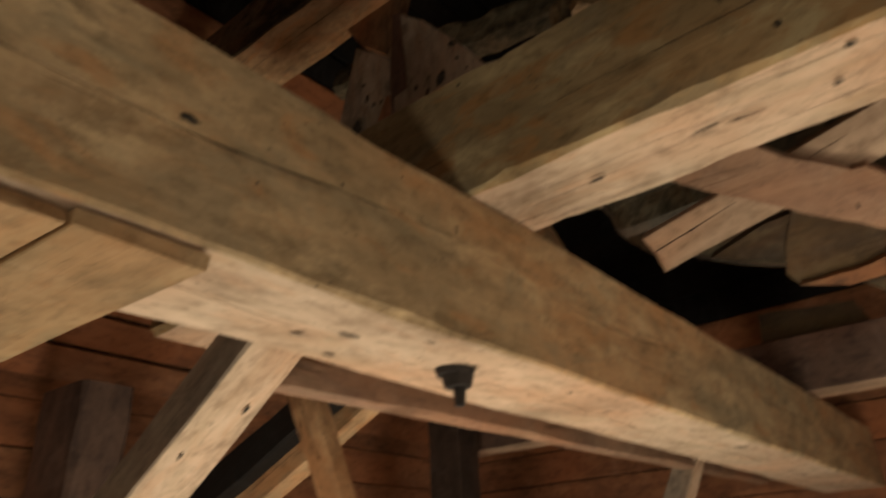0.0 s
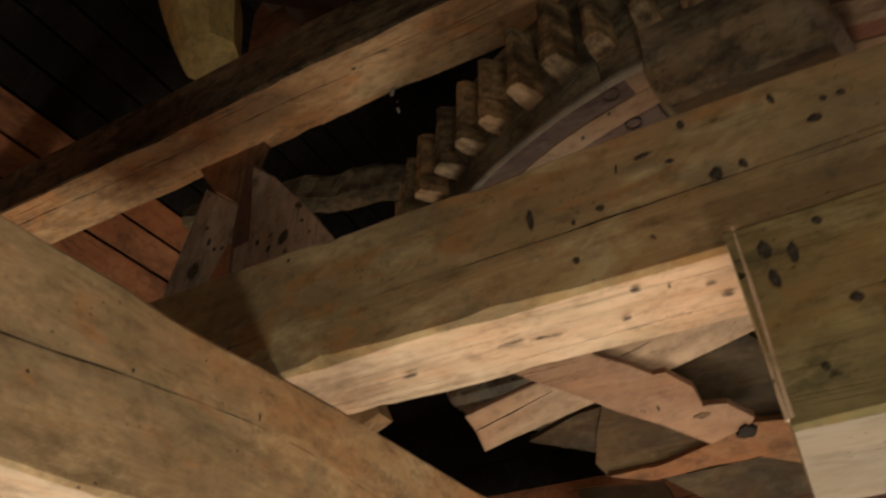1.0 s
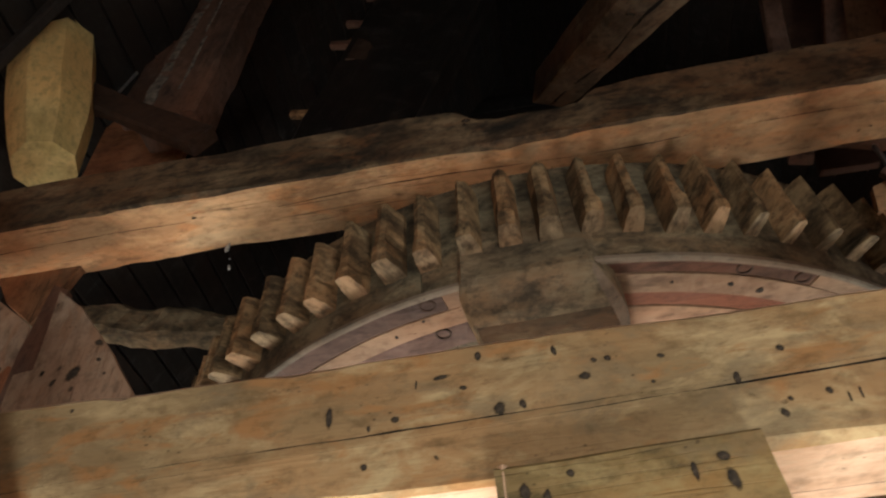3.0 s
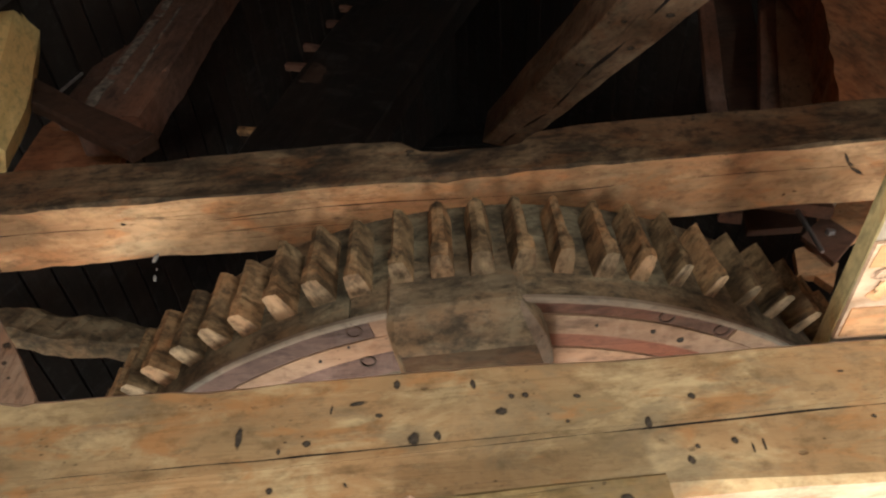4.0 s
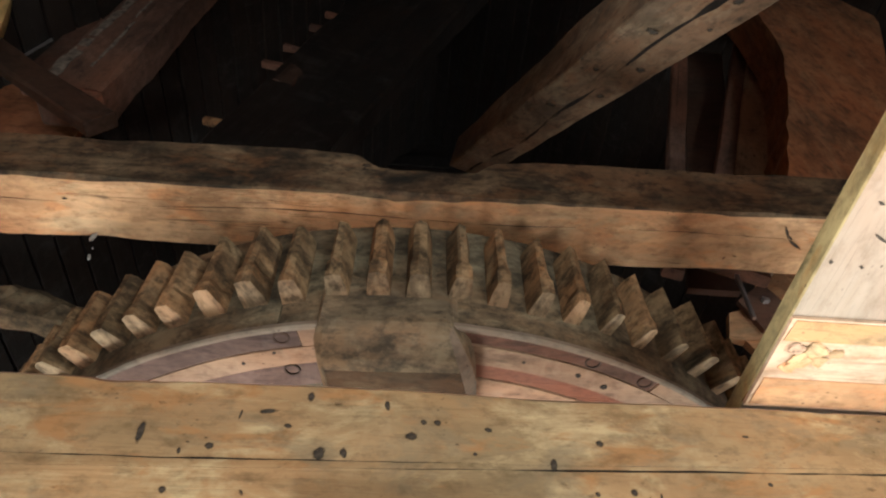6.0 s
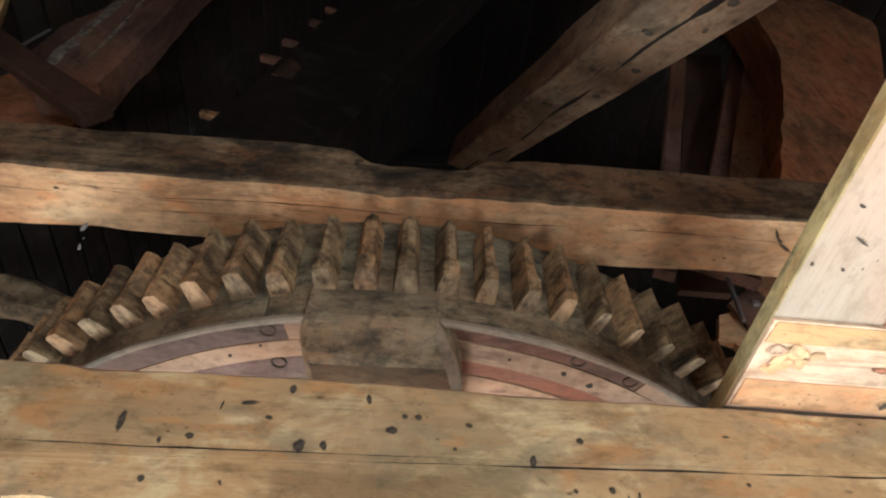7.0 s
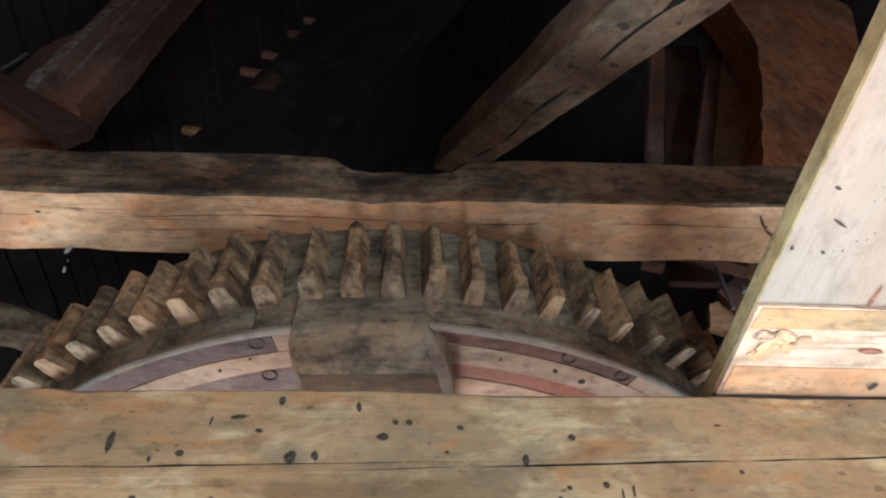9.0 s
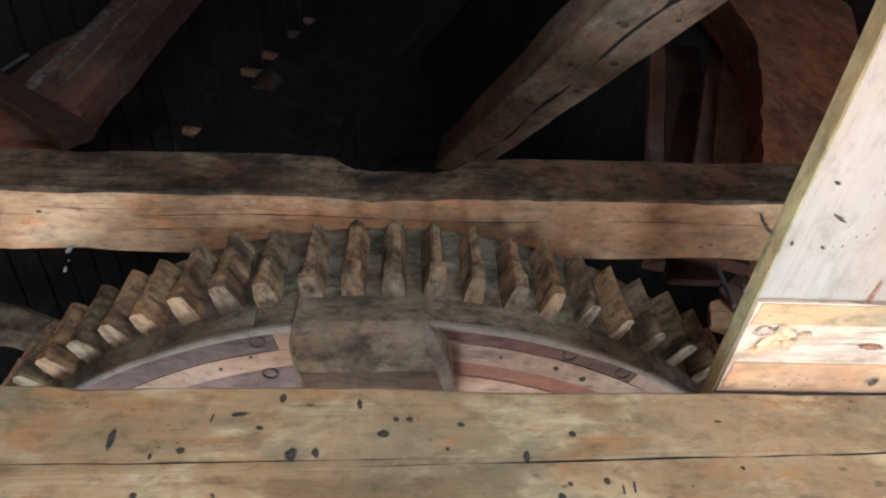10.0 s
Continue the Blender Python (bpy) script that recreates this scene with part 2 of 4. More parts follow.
BLOCK = wood("mouldy_block_wood", (0.17, 0.13, 0.06), (0.33, 0.26, 0.12), stain=(0.07, 0.065, 0.035), stains=1.0, spots=0.9, cracks=0.2, green=0.5, mottle=1.0)
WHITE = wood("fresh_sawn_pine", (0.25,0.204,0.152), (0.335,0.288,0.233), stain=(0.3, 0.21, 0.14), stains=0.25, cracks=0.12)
ROOF = wood("red_brown_boards", (0.2, 0.075, 0.035), (0.4, 0.17, 0.08), stain=(0.06, 0.03, 0.02), stains=0.5, cracks=0.5)
DARK = wood("smoke_dark_wood", (0.07, 0.04, 0.03), (0.17, 0.1, 0.07), stain=(0.03, 0.02, 0.018), stains=0.6, cracks=0.5)
YELLOW = wood("yellow_post_wood", (0.58, 0.44, 0.16), (0.8, 0.66, 0.3), stain=(0.2, 0.14, 0.06), stains=0.4, cracks=0.3)
GREY = wood("weathered_grey_wood", (0.2, 0.15, 0.11), (0.38, 0.29, 0.21), stain=(0.08, 0.06, 0.045), stains=0.6, spots=0.8, cracks=0.7)
SPOTTED = wood("spotted_grey_board", (0.2, 0.15, 0.11), (0.38, 0.3, 0.225), stain=(0.1, 0.07, 0.05), stains=0.8, spots=1.0, cracks=0.5, mottle=0.8)
FLOOR = wood("worn_floor_boards", (0.25, 0.17, 0.1), (0.45, 0.33, 0.21), stains=0.4, cracks=0.4)
IRON = plain("rusty_iron", (0.035, 0.028, 0.024), 0.75, 0.4)
STEEL = plain("grey_steel", (0.5, 0.5, 0.5), 0.4, 0.9, 0.2)
WEB = plain("dusty_web", (0.22, 0.22, 0.21), 0.9, 0.0, 0.2)
GRIME = plain("black_grime", (0.018, 0.012, 0.008), 0.9, 0.0, 0.5)
NAIL = plain("rust_stained_hole", (0.045, 0.034, 0.023), 0.9, 0.0, 0.7, 120.0)


def soften(m):
    """Lets a stain thin out towards its rim."""
    n, l = m.node_tree.nodes, m.node_tree.links
    co = n.new("ShaderNodeTexCoord")
    flat = n.new("ShaderNodeVectorMath")
    flat.operation = "MULTIPLY_ADD"
    flat.inputs[1].default_value, flat.inputs[2].default_value = (2, 0, 2), (-1, 0, -1)
    l.new(co.outputs["Generated"], flat.inputs[0])
    size = n.new("ShaderNodeVectorMath")
    size.operation = "LENGTH"
    l.new(flat.outputs[0], size.inputs[0])
    t = n.new("ShaderNodeTexNoise")
    t.inputs["Scale"].default_value = 140.0
    l.new(co.outputs["Object"], t.inputs["Vector"])
    add = n.new("ShaderNodeMath")
    add.operation = "MULTIPLY_ADD"
    add.inputs[1].default_value = 0.55
    l.new(t.outputs["Fac"], add.inputs[0])
    l.new(size.outputs["Value"], add.inputs[2])
    r = n.new("ShaderNodeValToRGB")
    r.color_ramp.elements[0].position, r.color_ramp.elements[1].position = 0.72, 1.3
    r.color_ramp.elements[0].color, r.color_ramp.elements[1].color = (1, 1, 1, 1), (0, 0, 0, 1)
    l.new(add.outputs[0], r.inputs[0])
    l.new(r.outputs[0], n["Principled BSDF"].inputs["Alpha"])


RESIN = plain("resin_red", (0.24, 0.1, 0.055), 0.6, 0.0, 0.6, 60.0)
soften(NAIL)
soften(RESIN)
LIME = plain("old_limewash", (0.13, 0.11, 0.09), 0.95, 0.0, 0.7, 26.0)


# ---------------------------------------------------------------- builders
def mesh_from(name, bm, material):
    bmesh.ops.recalc_face_normals(bm, faces=bm.faces)
    me = bpy.data.meshes.new(name)
    bm.to_mesh(me)
    bm.free()
    for slot in (material, material, GRIME):
        me.materials.append(slot)
    return me


def part(name, bm, material, parent, label="", m=None):
    ob = new(name, mesh_from(name, bm, material))
    ob.parent = parent
    if m is not None:
        ob.matrix_basis = m
    return tagged(ob, label)


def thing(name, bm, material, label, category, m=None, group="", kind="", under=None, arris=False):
    """A top-level thing. under: the paler wood of its underside; arris: its worn top front edge is as pale."""
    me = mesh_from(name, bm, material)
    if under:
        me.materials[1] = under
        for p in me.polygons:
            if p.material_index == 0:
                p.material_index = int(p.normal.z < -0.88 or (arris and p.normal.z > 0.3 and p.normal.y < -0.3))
    ob = new(name, me)
    if m is not None:
        ob.matrix_world = m
    return tagged(ob, label, category, group, kind)


def axis(p, q, up=(0, 0, 1), turn=0.0):
    """A pose at p whose x axis runs to q and whose z axis lies towards up."""
    x = (Vector(q) - Vector(p)).normalized()
    y = Vector(up).cross(x).normalized()
    z = x.cross(y)
    m = Matrix((x, y, z)).transposed().to_4x4()
    m.translation = p
    return m @ pose(0, 0, 0, turn, 0, 0)


def timber(length, w, h, step=0.08, wear=0.004, chamfer=0.008, seed=0, grooves=(), notch=None, taper=0.0, ragged=0.0, hew=2.0, steady=False, point=0.0):
    """A squared timber along x, w wide in y, h high in z, its axis along the middle. grooves: (face, offset, width, depth, wander)
    on the faces front (-y), back, top, bottom; notch(x) lowers the top there."""
    bm = bmesh.new()
    count = max(2, int(length / step) + 1)
    hw, hh, c = w / 2, h / 2, chamfer

    def crack_open(o, at):
        return max(0.0, 0.42 + 1.0 * noise.noise(Vector((at * 2.7, seed + 5.5, o * 11))) + 0.7 * noise.noise(Vector((at * 13.0, seed + 1.5, o * 7))))

    def face_points(face, at):
        cuts = sorted((g for g in grooves if g[0] == face), key=lambda g: g[1])
        offs = []
        for _, o, gw, gd, wander, *course in cuts:
            o2 = o + wander * noise.noise(Vector((at * 1.3, seed * 7.1 + o * 9, 3.3)))
            f = crack_open(o, at)
            if course:
                o2, f = o2 + course[0](at), f * course[1](at)
            width = gw * (0.1 + f)
            offs += [(o2 - width, 0.0), (o2, gd * min(1, f * 1.5)), (o2 + width, 0.0)]
        return offs

    def at_groove(face, first):
        return [first + 3 * i + 1 for i in range(sum(g[0] == face for g in grooves))]

    nf, nb = sum(g[0] == "front" for g in grooves), sum(g[0] == "back" for g in grooves)
    cracked = set(at_groove("front", 1) + at_groove("back", 5 + 3 * nf) + at_groove("bottom", 7 + 3 * nf + 3 * nb))
    rings = []
    for i in range(count):
        at = length * i / (count - 1)
        k = (1 - taper * at / length) * (1 - point * max(0.0, 1 - at / 0.6) ** 2)
        a, b = hw * k, hh * k
        dip = notch(at) if notch else 0.0
        c = chamfer * k if steady else chamfer * (0.55 + 1.7 * max(0.0, noise.noise(Vector((at * 3.1, seed * 2.3, 0.7)))) + 2.2 * max(0.0, noise.noise(Vector((at * 11.0, seed * 4.1, 9.7))) - 0.35))
        pts = [(-a, -b + c)]
        pts += [(-a + d, o) for o, d in face_points("front", at)]
        pts += [(-a, b - c - dip), (-a + c, b - dip), (a - c, b - dip), (a, b - c - dip)]
        pts += [(a - d, o) for o, d in reversed(face_points("back", at))]
        pts += [(a, -b + c), (a - c, -b)]
        pts += [(o, -b + d) for o, d in reversed(face_points("bottom", at))]
        pts += [(-a + c, -b)]
        ring = []
        for j, (y, z) in enumerate(pts):
            q = Vector((at * hew, y * 6, z * 6)) + Vector((seed * 13.7, seed * 3.1, 0))
            d = noise.noise_vector(q) * wear + noise.noise_vector(q * 4) * wear * 0.35
            e = 0.0
            if ragged and i in (0, count - 1):
                e = ragged * noise.noise(Vector((y * 30, z * 30, seed + i)))
            ring.append(bm.verts.new((at + e, y + d.y, z + d.z)))
        rings.append(ring)
    n = len(rings[0])
    opened = [any(crack_open(g[1], length * i / (count - 1)) > 0.12 for g in grooves) for i in range(count)]
    for i, (r0, r1) in enumerate(zip(rings, rings[1:])):
        for j in range(n):
            f = bm.faces.new((r0[j], r0[(j + 1) % n], r1[(j + 1) % n], r1[j]))
            if cracked and opened[i] and (j in cracked or (j + 1) % n in cracked):
                f.material_index = 2
    bm.faces.new(rings[0])
    bm.faces.new(rings[-1])
    return bm


def blob(rx, ry, depth, seed, sides=16):
    """A flat uneven disc in xz, facing -y."""
    bm = bmesh.new()
    front = []
    back = []
    for k in range(sides):
        a = 2 * math.pi * k / sides
        r = 1 + 0.5 * noise.noise(Vector((math.cos(a) * 1.4, math.sin(a) * 1.4, seed * 3.7))) + 0.3 * noise.noise(Vector((math.cos(a) * 4, math.sin(a) * 4, seed * 1.7)))
        front.append(bm.verts.new((rx * r * math.cos(a) * 0.9, -depth, ry * r * math.sin(a) * 0.9)))
        back.append(bm.verts.new((rx * r * math.cos(a), depth, ry * r * math.sin(a))))
    bm.faces.new(front)
    bm.faces.new(back)
    for k in range(sides):
        bm.faces.new((front[k], front[(k + 1) % sides], back[(k + 1) % sides], back[k]))
    return bm


def prism(outline, thick, seed=0, wear=0.003, splits=3):
    """A board of the given outline in xz (metres), thick in y, its edges a little uneven."""
    pts = []
    for (x0, z0), (x1, z1) in zip(outline, outline[1:] + outline[:1]):
        for k in range(splits):
            t = k / splits
            x, z = x0 + (x1 - x0) * t, z0 + (z1 - z0) * t
            d = noise.noise_vector(Vector((x * 9, z * 9, seed * 5.3))) * wear
            pts.append((x + d.x, z + d.z))
    bm = bmesh.new()
    f = [bm.verts.new((x, -thick / 2, z)) for x, z in pts]
    b = [bm.verts.new((x, thick / 2, z)) for x, z in pts]
    bm.faces.new(f)
    bm.faces.new(b)
    for k in range(len(f)):
        bm.faces.new((f[k], f[(k + 1) % len(f)], b[(k + 1) % len(f)], b[k]))
    return bm


def upright(outline, thick, seed=0, wear=0.003, splits=3):
    """prism, with the grain of its wood upwards; use with STAND."""
    return prism([(z, -x) for x, z in outline], thick, seed, wear, splits)


def STAND(y):
    return pose(0, y, 0, 0, -90, 0)


def box(bm, x0, x1, y0, y1, z0, z1):
    m = Matrix.Translation(((x0 + x1) / 2, (y0 + y1) / 2, (z0 + z1) / 2)) @ Matrix.Diagonal((x1 - x0, y1 - y0, z1 - z0, 1))
    bmesh.ops.create_cube(bm, size=1, matrix=m)
    return bm


# ---------------------------------------------------------------- large structure
RX = 0.55
floor = thing("floor", bmesh.new(), FLOOR, "worn brown floor boards round four added gaps for fill lamps", "floor", kind="structure")


def slab(name, boxes, material, label, category):
    bm = bmesh.new()
    for b in boxes:
        box(bm, *b)
    return thing(name, bm, material, label, category, kind="structure")


SY0, SY1, WE = Y0 - 0.14, Y0 - 0.04, LAMP_GAP_SE
wall_south = slab("wall_south", [(X0, LAMP_GAP_SOUTH[0], SY0, SY1, -0.03, RIDGE), (LAMP_GAP_SOUTH[1], WE[0], SY0, SY1, -0.03, RIDGE), (WE[1], X1, SY0, SY1, -0.03, RIDGE),
                                 (LAMP_GAP_SOUTH[0], LAMP_GAP_SOUTH[1], SY0, SY1, -0.03, LAMP_GAP_SOUTH[2]), (LAMP_GAP_SOUTH[0], LAMP_GAP_SOUTH[1], SY0, SY1, LAMP_GAP_SOUTH[3], RIDGE),
                                 (WE[0], WE[1], SY0, SY1, -0.03, WE[2]), (WE[0], WE[1], SY0, SY1, WE[3], RIDGE)],
                  DARK, "dark boarded gable wall with two added gaps for fill lamps", "wall")
wall_north = slab("wall_north", [(X0, X1, Y1 + 0.04, Y1 + 0.14, -0.03, RIDGE)], SHADE_BLACK, "dark boarded gable wall", "wall")
wall_west = slab("wall_west", [(X0 - 0.14, X0 - 0.04, Y0, Y1, -0.03, EAVES + 0.1)], DARK, "low wall of dark boards", "wall")
wall_east = slab("wall_east", [(X1 + 0.04, X1 + 0.14, Y0, LAMP_GAP_EAST[0], -0.03, EAVES + 0.1), (X1 + 0.04, X1 + 0.14, LAMP_GAP_EAST[1], Y1, -0.03, EAVES + 0.1),
                               (X1 + 0.04, X1 + 0.14, LAMP_GAP_EAST[0], LAMP_GAP_EAST[1], LAMP_GAP_EAST[3], EAVES + 0.1)], DARK, "low wall of dark boards with an added gap for a fill lamp", "wall")


def boards_along(parent, p, q, across, count, width, thick, material, seed, black=0, gap=0.008):
    """Boards from p to q, laid side by side towards across."""
    p, q, across = Vector(p), Vector(q), Vector(across).normalized()
    length = (q - p).length
    shapes = [mesh_from("board", timber(length, thick, width - gap, step=0.5, wear=0.003, chamfer=0.003, seed=seed + k), material) for k in range(3)]
    # rows from black upwards get the shade under the ridge as their colour
    shade_boards = [mesh_from("board", timber(length, thick, width - gap, step=0.5, wear=0.003, chamfer=0.003, seed=seed + k), SHADE_BLACK) for k in range(3)] if black else []
    x = (q - p).normalized()
    y = across.cross(x)
    base = Matrix((x, y, across)).transposed().to_4x4()
    for k in range(count):
        m = base.copy()
        m.translation = p + across * (width * (k + 0.5)) + y * (0.004 * math.sin(k * 2.3 + seed))
        ob = new("board", shade_boards[k % 3] if black and k >= black else shapes[k % 3])
        ob.parent = parent
        ob.matrix_basis = m


sw = math.hypot(RX - X0, RIDGE - EAVES)
roof_west = slab("roof_west", [], ROOF, "steep boarded roof slope of red-brown planks", "roof")
roof_east = slab("roof_east", [], ROOF, "steep boarded roof slope of red-brown planks", "roof")
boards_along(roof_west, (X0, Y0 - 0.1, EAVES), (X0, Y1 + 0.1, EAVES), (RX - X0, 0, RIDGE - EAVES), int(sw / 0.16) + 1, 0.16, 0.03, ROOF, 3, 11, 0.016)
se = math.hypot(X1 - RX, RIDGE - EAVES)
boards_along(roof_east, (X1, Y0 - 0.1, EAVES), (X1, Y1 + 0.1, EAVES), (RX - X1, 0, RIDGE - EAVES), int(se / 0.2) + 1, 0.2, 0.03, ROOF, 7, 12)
# an unseen skin added behind the boards keeps daylight out of the joints
roof_skin = bmesh.new()
for xe in (X0, X1):
    s = -1 if xe < RX else 1
    vs = [roof_skin.verts.new(v) for v in ((xe + s * 0.12, Y0 - 0.2, EAVES - 0.05), (xe + s * 0.12, Y1 + 0.2, EAVES - 0.05), (RX + s * 0.08, Y1 + 0.2, RIDGE + 0.12), (RX + s * 0.08, Y0 - 0.2, RIDGE + 0.12))]
    roof_skin.faces.new(vs)
bmesh.ops.solidify(roof_skin, geom=roof_skin.faces[:], thickness=0.03)
thing("roof_covering", roof_skin, SHADE_BLACK, "added dark skin that keeps daylight out of the roof planks", "roof", kind="structure")
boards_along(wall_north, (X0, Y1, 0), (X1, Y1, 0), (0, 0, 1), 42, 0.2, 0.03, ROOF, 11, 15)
boards_along(wall_west, (X0, Y0, 0), (X0, Y1, 0), (0, 0, 1), 13, 0.2, 0.03, ROOF, 13)
boards_along(wall_east, (X1, Y0, 0), (X1, LAMP_GAP_EAST[0], 0), (0, 0, 1), 9, 0.21, 0.03, ROOF, 17)
boards_along(wall_east, (X1, LAMP_GAP_EAST[1], 0), (X1, Y1, 0), (0, 0, 1), 9, 0.21, 0.03, ROOF, 18)
boards_along(wall_east, (X1, Y0, 1.9), (X1, Y1, 1.9), (0, 0, 1), 3, 0.2, 0.03, ROOF, 21)
ha, hb, hc, hf = LAMP_GAP, LAMP_GAP_NORTH, LAMP_GAP_WEST, LAMP_GAP_FORE
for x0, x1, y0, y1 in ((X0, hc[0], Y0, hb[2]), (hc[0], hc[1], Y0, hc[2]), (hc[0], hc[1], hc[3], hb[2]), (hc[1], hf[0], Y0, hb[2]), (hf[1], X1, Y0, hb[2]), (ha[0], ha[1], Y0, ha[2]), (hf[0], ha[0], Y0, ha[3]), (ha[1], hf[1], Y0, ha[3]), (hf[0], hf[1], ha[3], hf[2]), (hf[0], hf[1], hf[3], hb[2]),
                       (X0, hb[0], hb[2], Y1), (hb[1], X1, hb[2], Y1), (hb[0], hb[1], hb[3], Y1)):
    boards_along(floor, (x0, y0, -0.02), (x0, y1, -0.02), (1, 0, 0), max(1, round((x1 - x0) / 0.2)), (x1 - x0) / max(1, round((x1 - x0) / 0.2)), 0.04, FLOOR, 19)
for hx0, hx1, hy0, hy1 in (LAMP_GAP, LAMP_GAP_NORTH, LAMP_GAP_WEST, LAMP_GAP_FORE):
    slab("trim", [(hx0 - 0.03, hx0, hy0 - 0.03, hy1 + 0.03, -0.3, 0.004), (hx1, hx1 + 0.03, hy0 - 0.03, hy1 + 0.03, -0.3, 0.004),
                           (hx0, hx1, hy0 - 0.03, hy0, -0.3, 0.004), (hx0, hx1, hy1, hy1 + 0.03, -0.3, 0.004)], FLOOR, "plank lining of an added floor gap for a fill lamp", "trim")

# ---------------------------------------------------------------- main beams
FB_FRONT, FB_BOTTOM, FB_TOP = 1.093, 2.265, 2.55


def upper_crack(x):
    return max(-0.036 + 0.03 * (x - 1.464), lower_crack(x) - 0.002)


def lower_crack(x):
    return -0.022 + 0.043 * (x - 2.0)


M_FB = pose(-1.75, FB_FRONT + 0.1125, (FB_BOTTOM + FB_TOP) / 2, 0, -0.25, 0)
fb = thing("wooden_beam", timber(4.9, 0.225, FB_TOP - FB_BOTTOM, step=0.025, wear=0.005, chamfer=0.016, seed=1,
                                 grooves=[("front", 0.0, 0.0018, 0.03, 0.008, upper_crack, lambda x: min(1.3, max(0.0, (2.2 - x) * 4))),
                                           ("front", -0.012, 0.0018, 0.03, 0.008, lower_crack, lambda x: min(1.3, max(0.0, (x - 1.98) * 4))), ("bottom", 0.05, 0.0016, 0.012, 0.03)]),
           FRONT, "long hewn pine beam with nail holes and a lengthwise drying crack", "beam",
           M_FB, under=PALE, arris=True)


def marks(parent, m, y, rows, seed):
    """Old nail holes and rust-black gashes in a face that looks towards -y: x, z, half width, half height."""
    for k, (x, z, rx, rz) in enumerate(rows):
        part("nail_hole", blob(rx * 1.55, rz * 1.5, 0.002, seed + k), NAIL, parent, m=m.inverted() @ pose(x, y, z, 0, 8 * math.sin(k * 1.9), 0))


marks(fb, M_FB, FB_FRONT, [(-0.128, 2.438, 0.006, 0.026), (0.031, 2.479, 0.002, 0.007), (-0.055, 2.399, 0.003, 0.005), (-0.01, 2.412, 0.008, 0.006), (0.116, 2.459, 0.006, 0.005),
                           (0.086, 2.364, 0.01, 0.004), (0.079, 2.488, 0.014, 0.005), (0.147, 2.527, 0.006, 0.01), (0.176, 2.407, 0.009, 0.012), (0.218, 2.412, 0.006, 0.009),
                           (0.234, 2.355, 0.007, 0.015), (0.283, 2.348, 0.008, 0.013), (0.286, 2.513, 0.005, 0.013), (0.332, 2.451, 0.011, 0.008), (0.467, 2.473, 0.007, 0.006),
                           (0.417, 2.397, 0.007, 0.005), (0.443, 2.421, 0.004, 0.003), (0.578, 2.407, 0.005, 0.014), (0.667, 2.455, 0.006, 0.006), (0.647, 2.356, 0.004, 0.004)], 3)
marks(fb, M_FB, FB_FRONT, [(0.943, 2.486, 0.006, 0.003), (0.956, 2.389, 0.004, 0.004), (-0.062, 2.329, 0.006, 0.006), (0.07, 2.332, 0.01, 0.008), (0.711, 2.362, 0.006, 0.006),
                           (0.351, 2.483, 0.006, 0.005), (0.378, 2.483, 0.005, 0.006), (0.755, 2.35, 0.002, 0.01), (0.735, 2.345, 0.002, 0.009), (0.628, 2.33, 0.006, 0.008), (-0.644, 2.527, 0.004, 0.004)], 40)
for k, (x, y, rx, ry) in enumerate(((0.016, 1.12, 0.014, 0.004), (0.063, 1.135, 0.003, 0.006), (-0.02, 1.2, 0.012, 0.004), (0.14, 1.21, 0.016, 0.004), (-0.216, 1.18, 0.035, 0.003), (-0.16, 1.19, 0.04, 0.003), (-0.42, 1.2, 0.03, 0.004), (0.12, 1.16, 0.012, 0.004))):
    part("scar", blob(rx, ry, 0.002, 340 + k), NAIL, fb, m=M_FB.inverted() @ pose(x, y, FB_BOTTOM + 0.0045 * (x + 1.75) - 0.0085, -90, 0, 6 * math.sin(k * 2.7)))
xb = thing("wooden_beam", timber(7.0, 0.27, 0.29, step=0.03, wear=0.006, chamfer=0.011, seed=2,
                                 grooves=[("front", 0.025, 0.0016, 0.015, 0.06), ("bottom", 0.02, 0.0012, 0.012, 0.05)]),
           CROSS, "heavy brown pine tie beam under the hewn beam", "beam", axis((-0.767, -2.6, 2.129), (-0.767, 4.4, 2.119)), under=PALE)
# the bolt that goes up through the tie beam
bolt = bmesh.new()
bmesh.ops.create_cone(bolt, cap_ends=True, segments=10, radius1=0.036, radius2=0.04, depth=0.014, matrix=Matrix.Translation((0, 0, -0.005)))
bmesh.ops.create_cone(bolt, cap_ends=True, segments=8, radius1=0.026, radius2=0.032, depth=0.026, matrix=Matrix.Translation((0.003, 0.004, -0.022)))
bmesh.ops.create_cone(bolt, cap_ends=True, segments=8, radius1=0.01, radius2=0.013, depth=0.04, matrix=Matrix.Translation((0.004, 0.006, -0.05)))
part("bolt_stain", blob(0.062, 0.05, 0.002, 301), NAIL, xb, "rust-black stain round the bolt", axis((-0.767, -2.6, 2.129), (-0.767, 4.4, 2.119)).inverted() @ pose(-0.755, 1.18, 1.9775, -90, 0, 0))
for k, (x, y, rx, ry) in enumerate(((-0.68, 1.02, 0.018, 0.004), (-0.75, 0.9, 0.03, 0.006), (-0.8, 0.84, 0.02, 0.005), (-0.7, 1.5, 0.014, 0.006), (-0.74, 1.74, 0.02, 0.006), (-0.66, 2.35, 0.03, 0.012), (-0.7, 2.55, 0.045, 0.02), (-0.85, 0.95, 0.02, 0.004))):
    part("scar", blob(rx, ry, 0.002, 310 + k), NAIL, xb, m=axis((-0.767, -2.6, 2.129), (-0.767, 4.4, 2.119)).inverted() @ pose(x, y, 1.9775, -90, 0, 80 + 10 * math.sin(k * 2.7)))
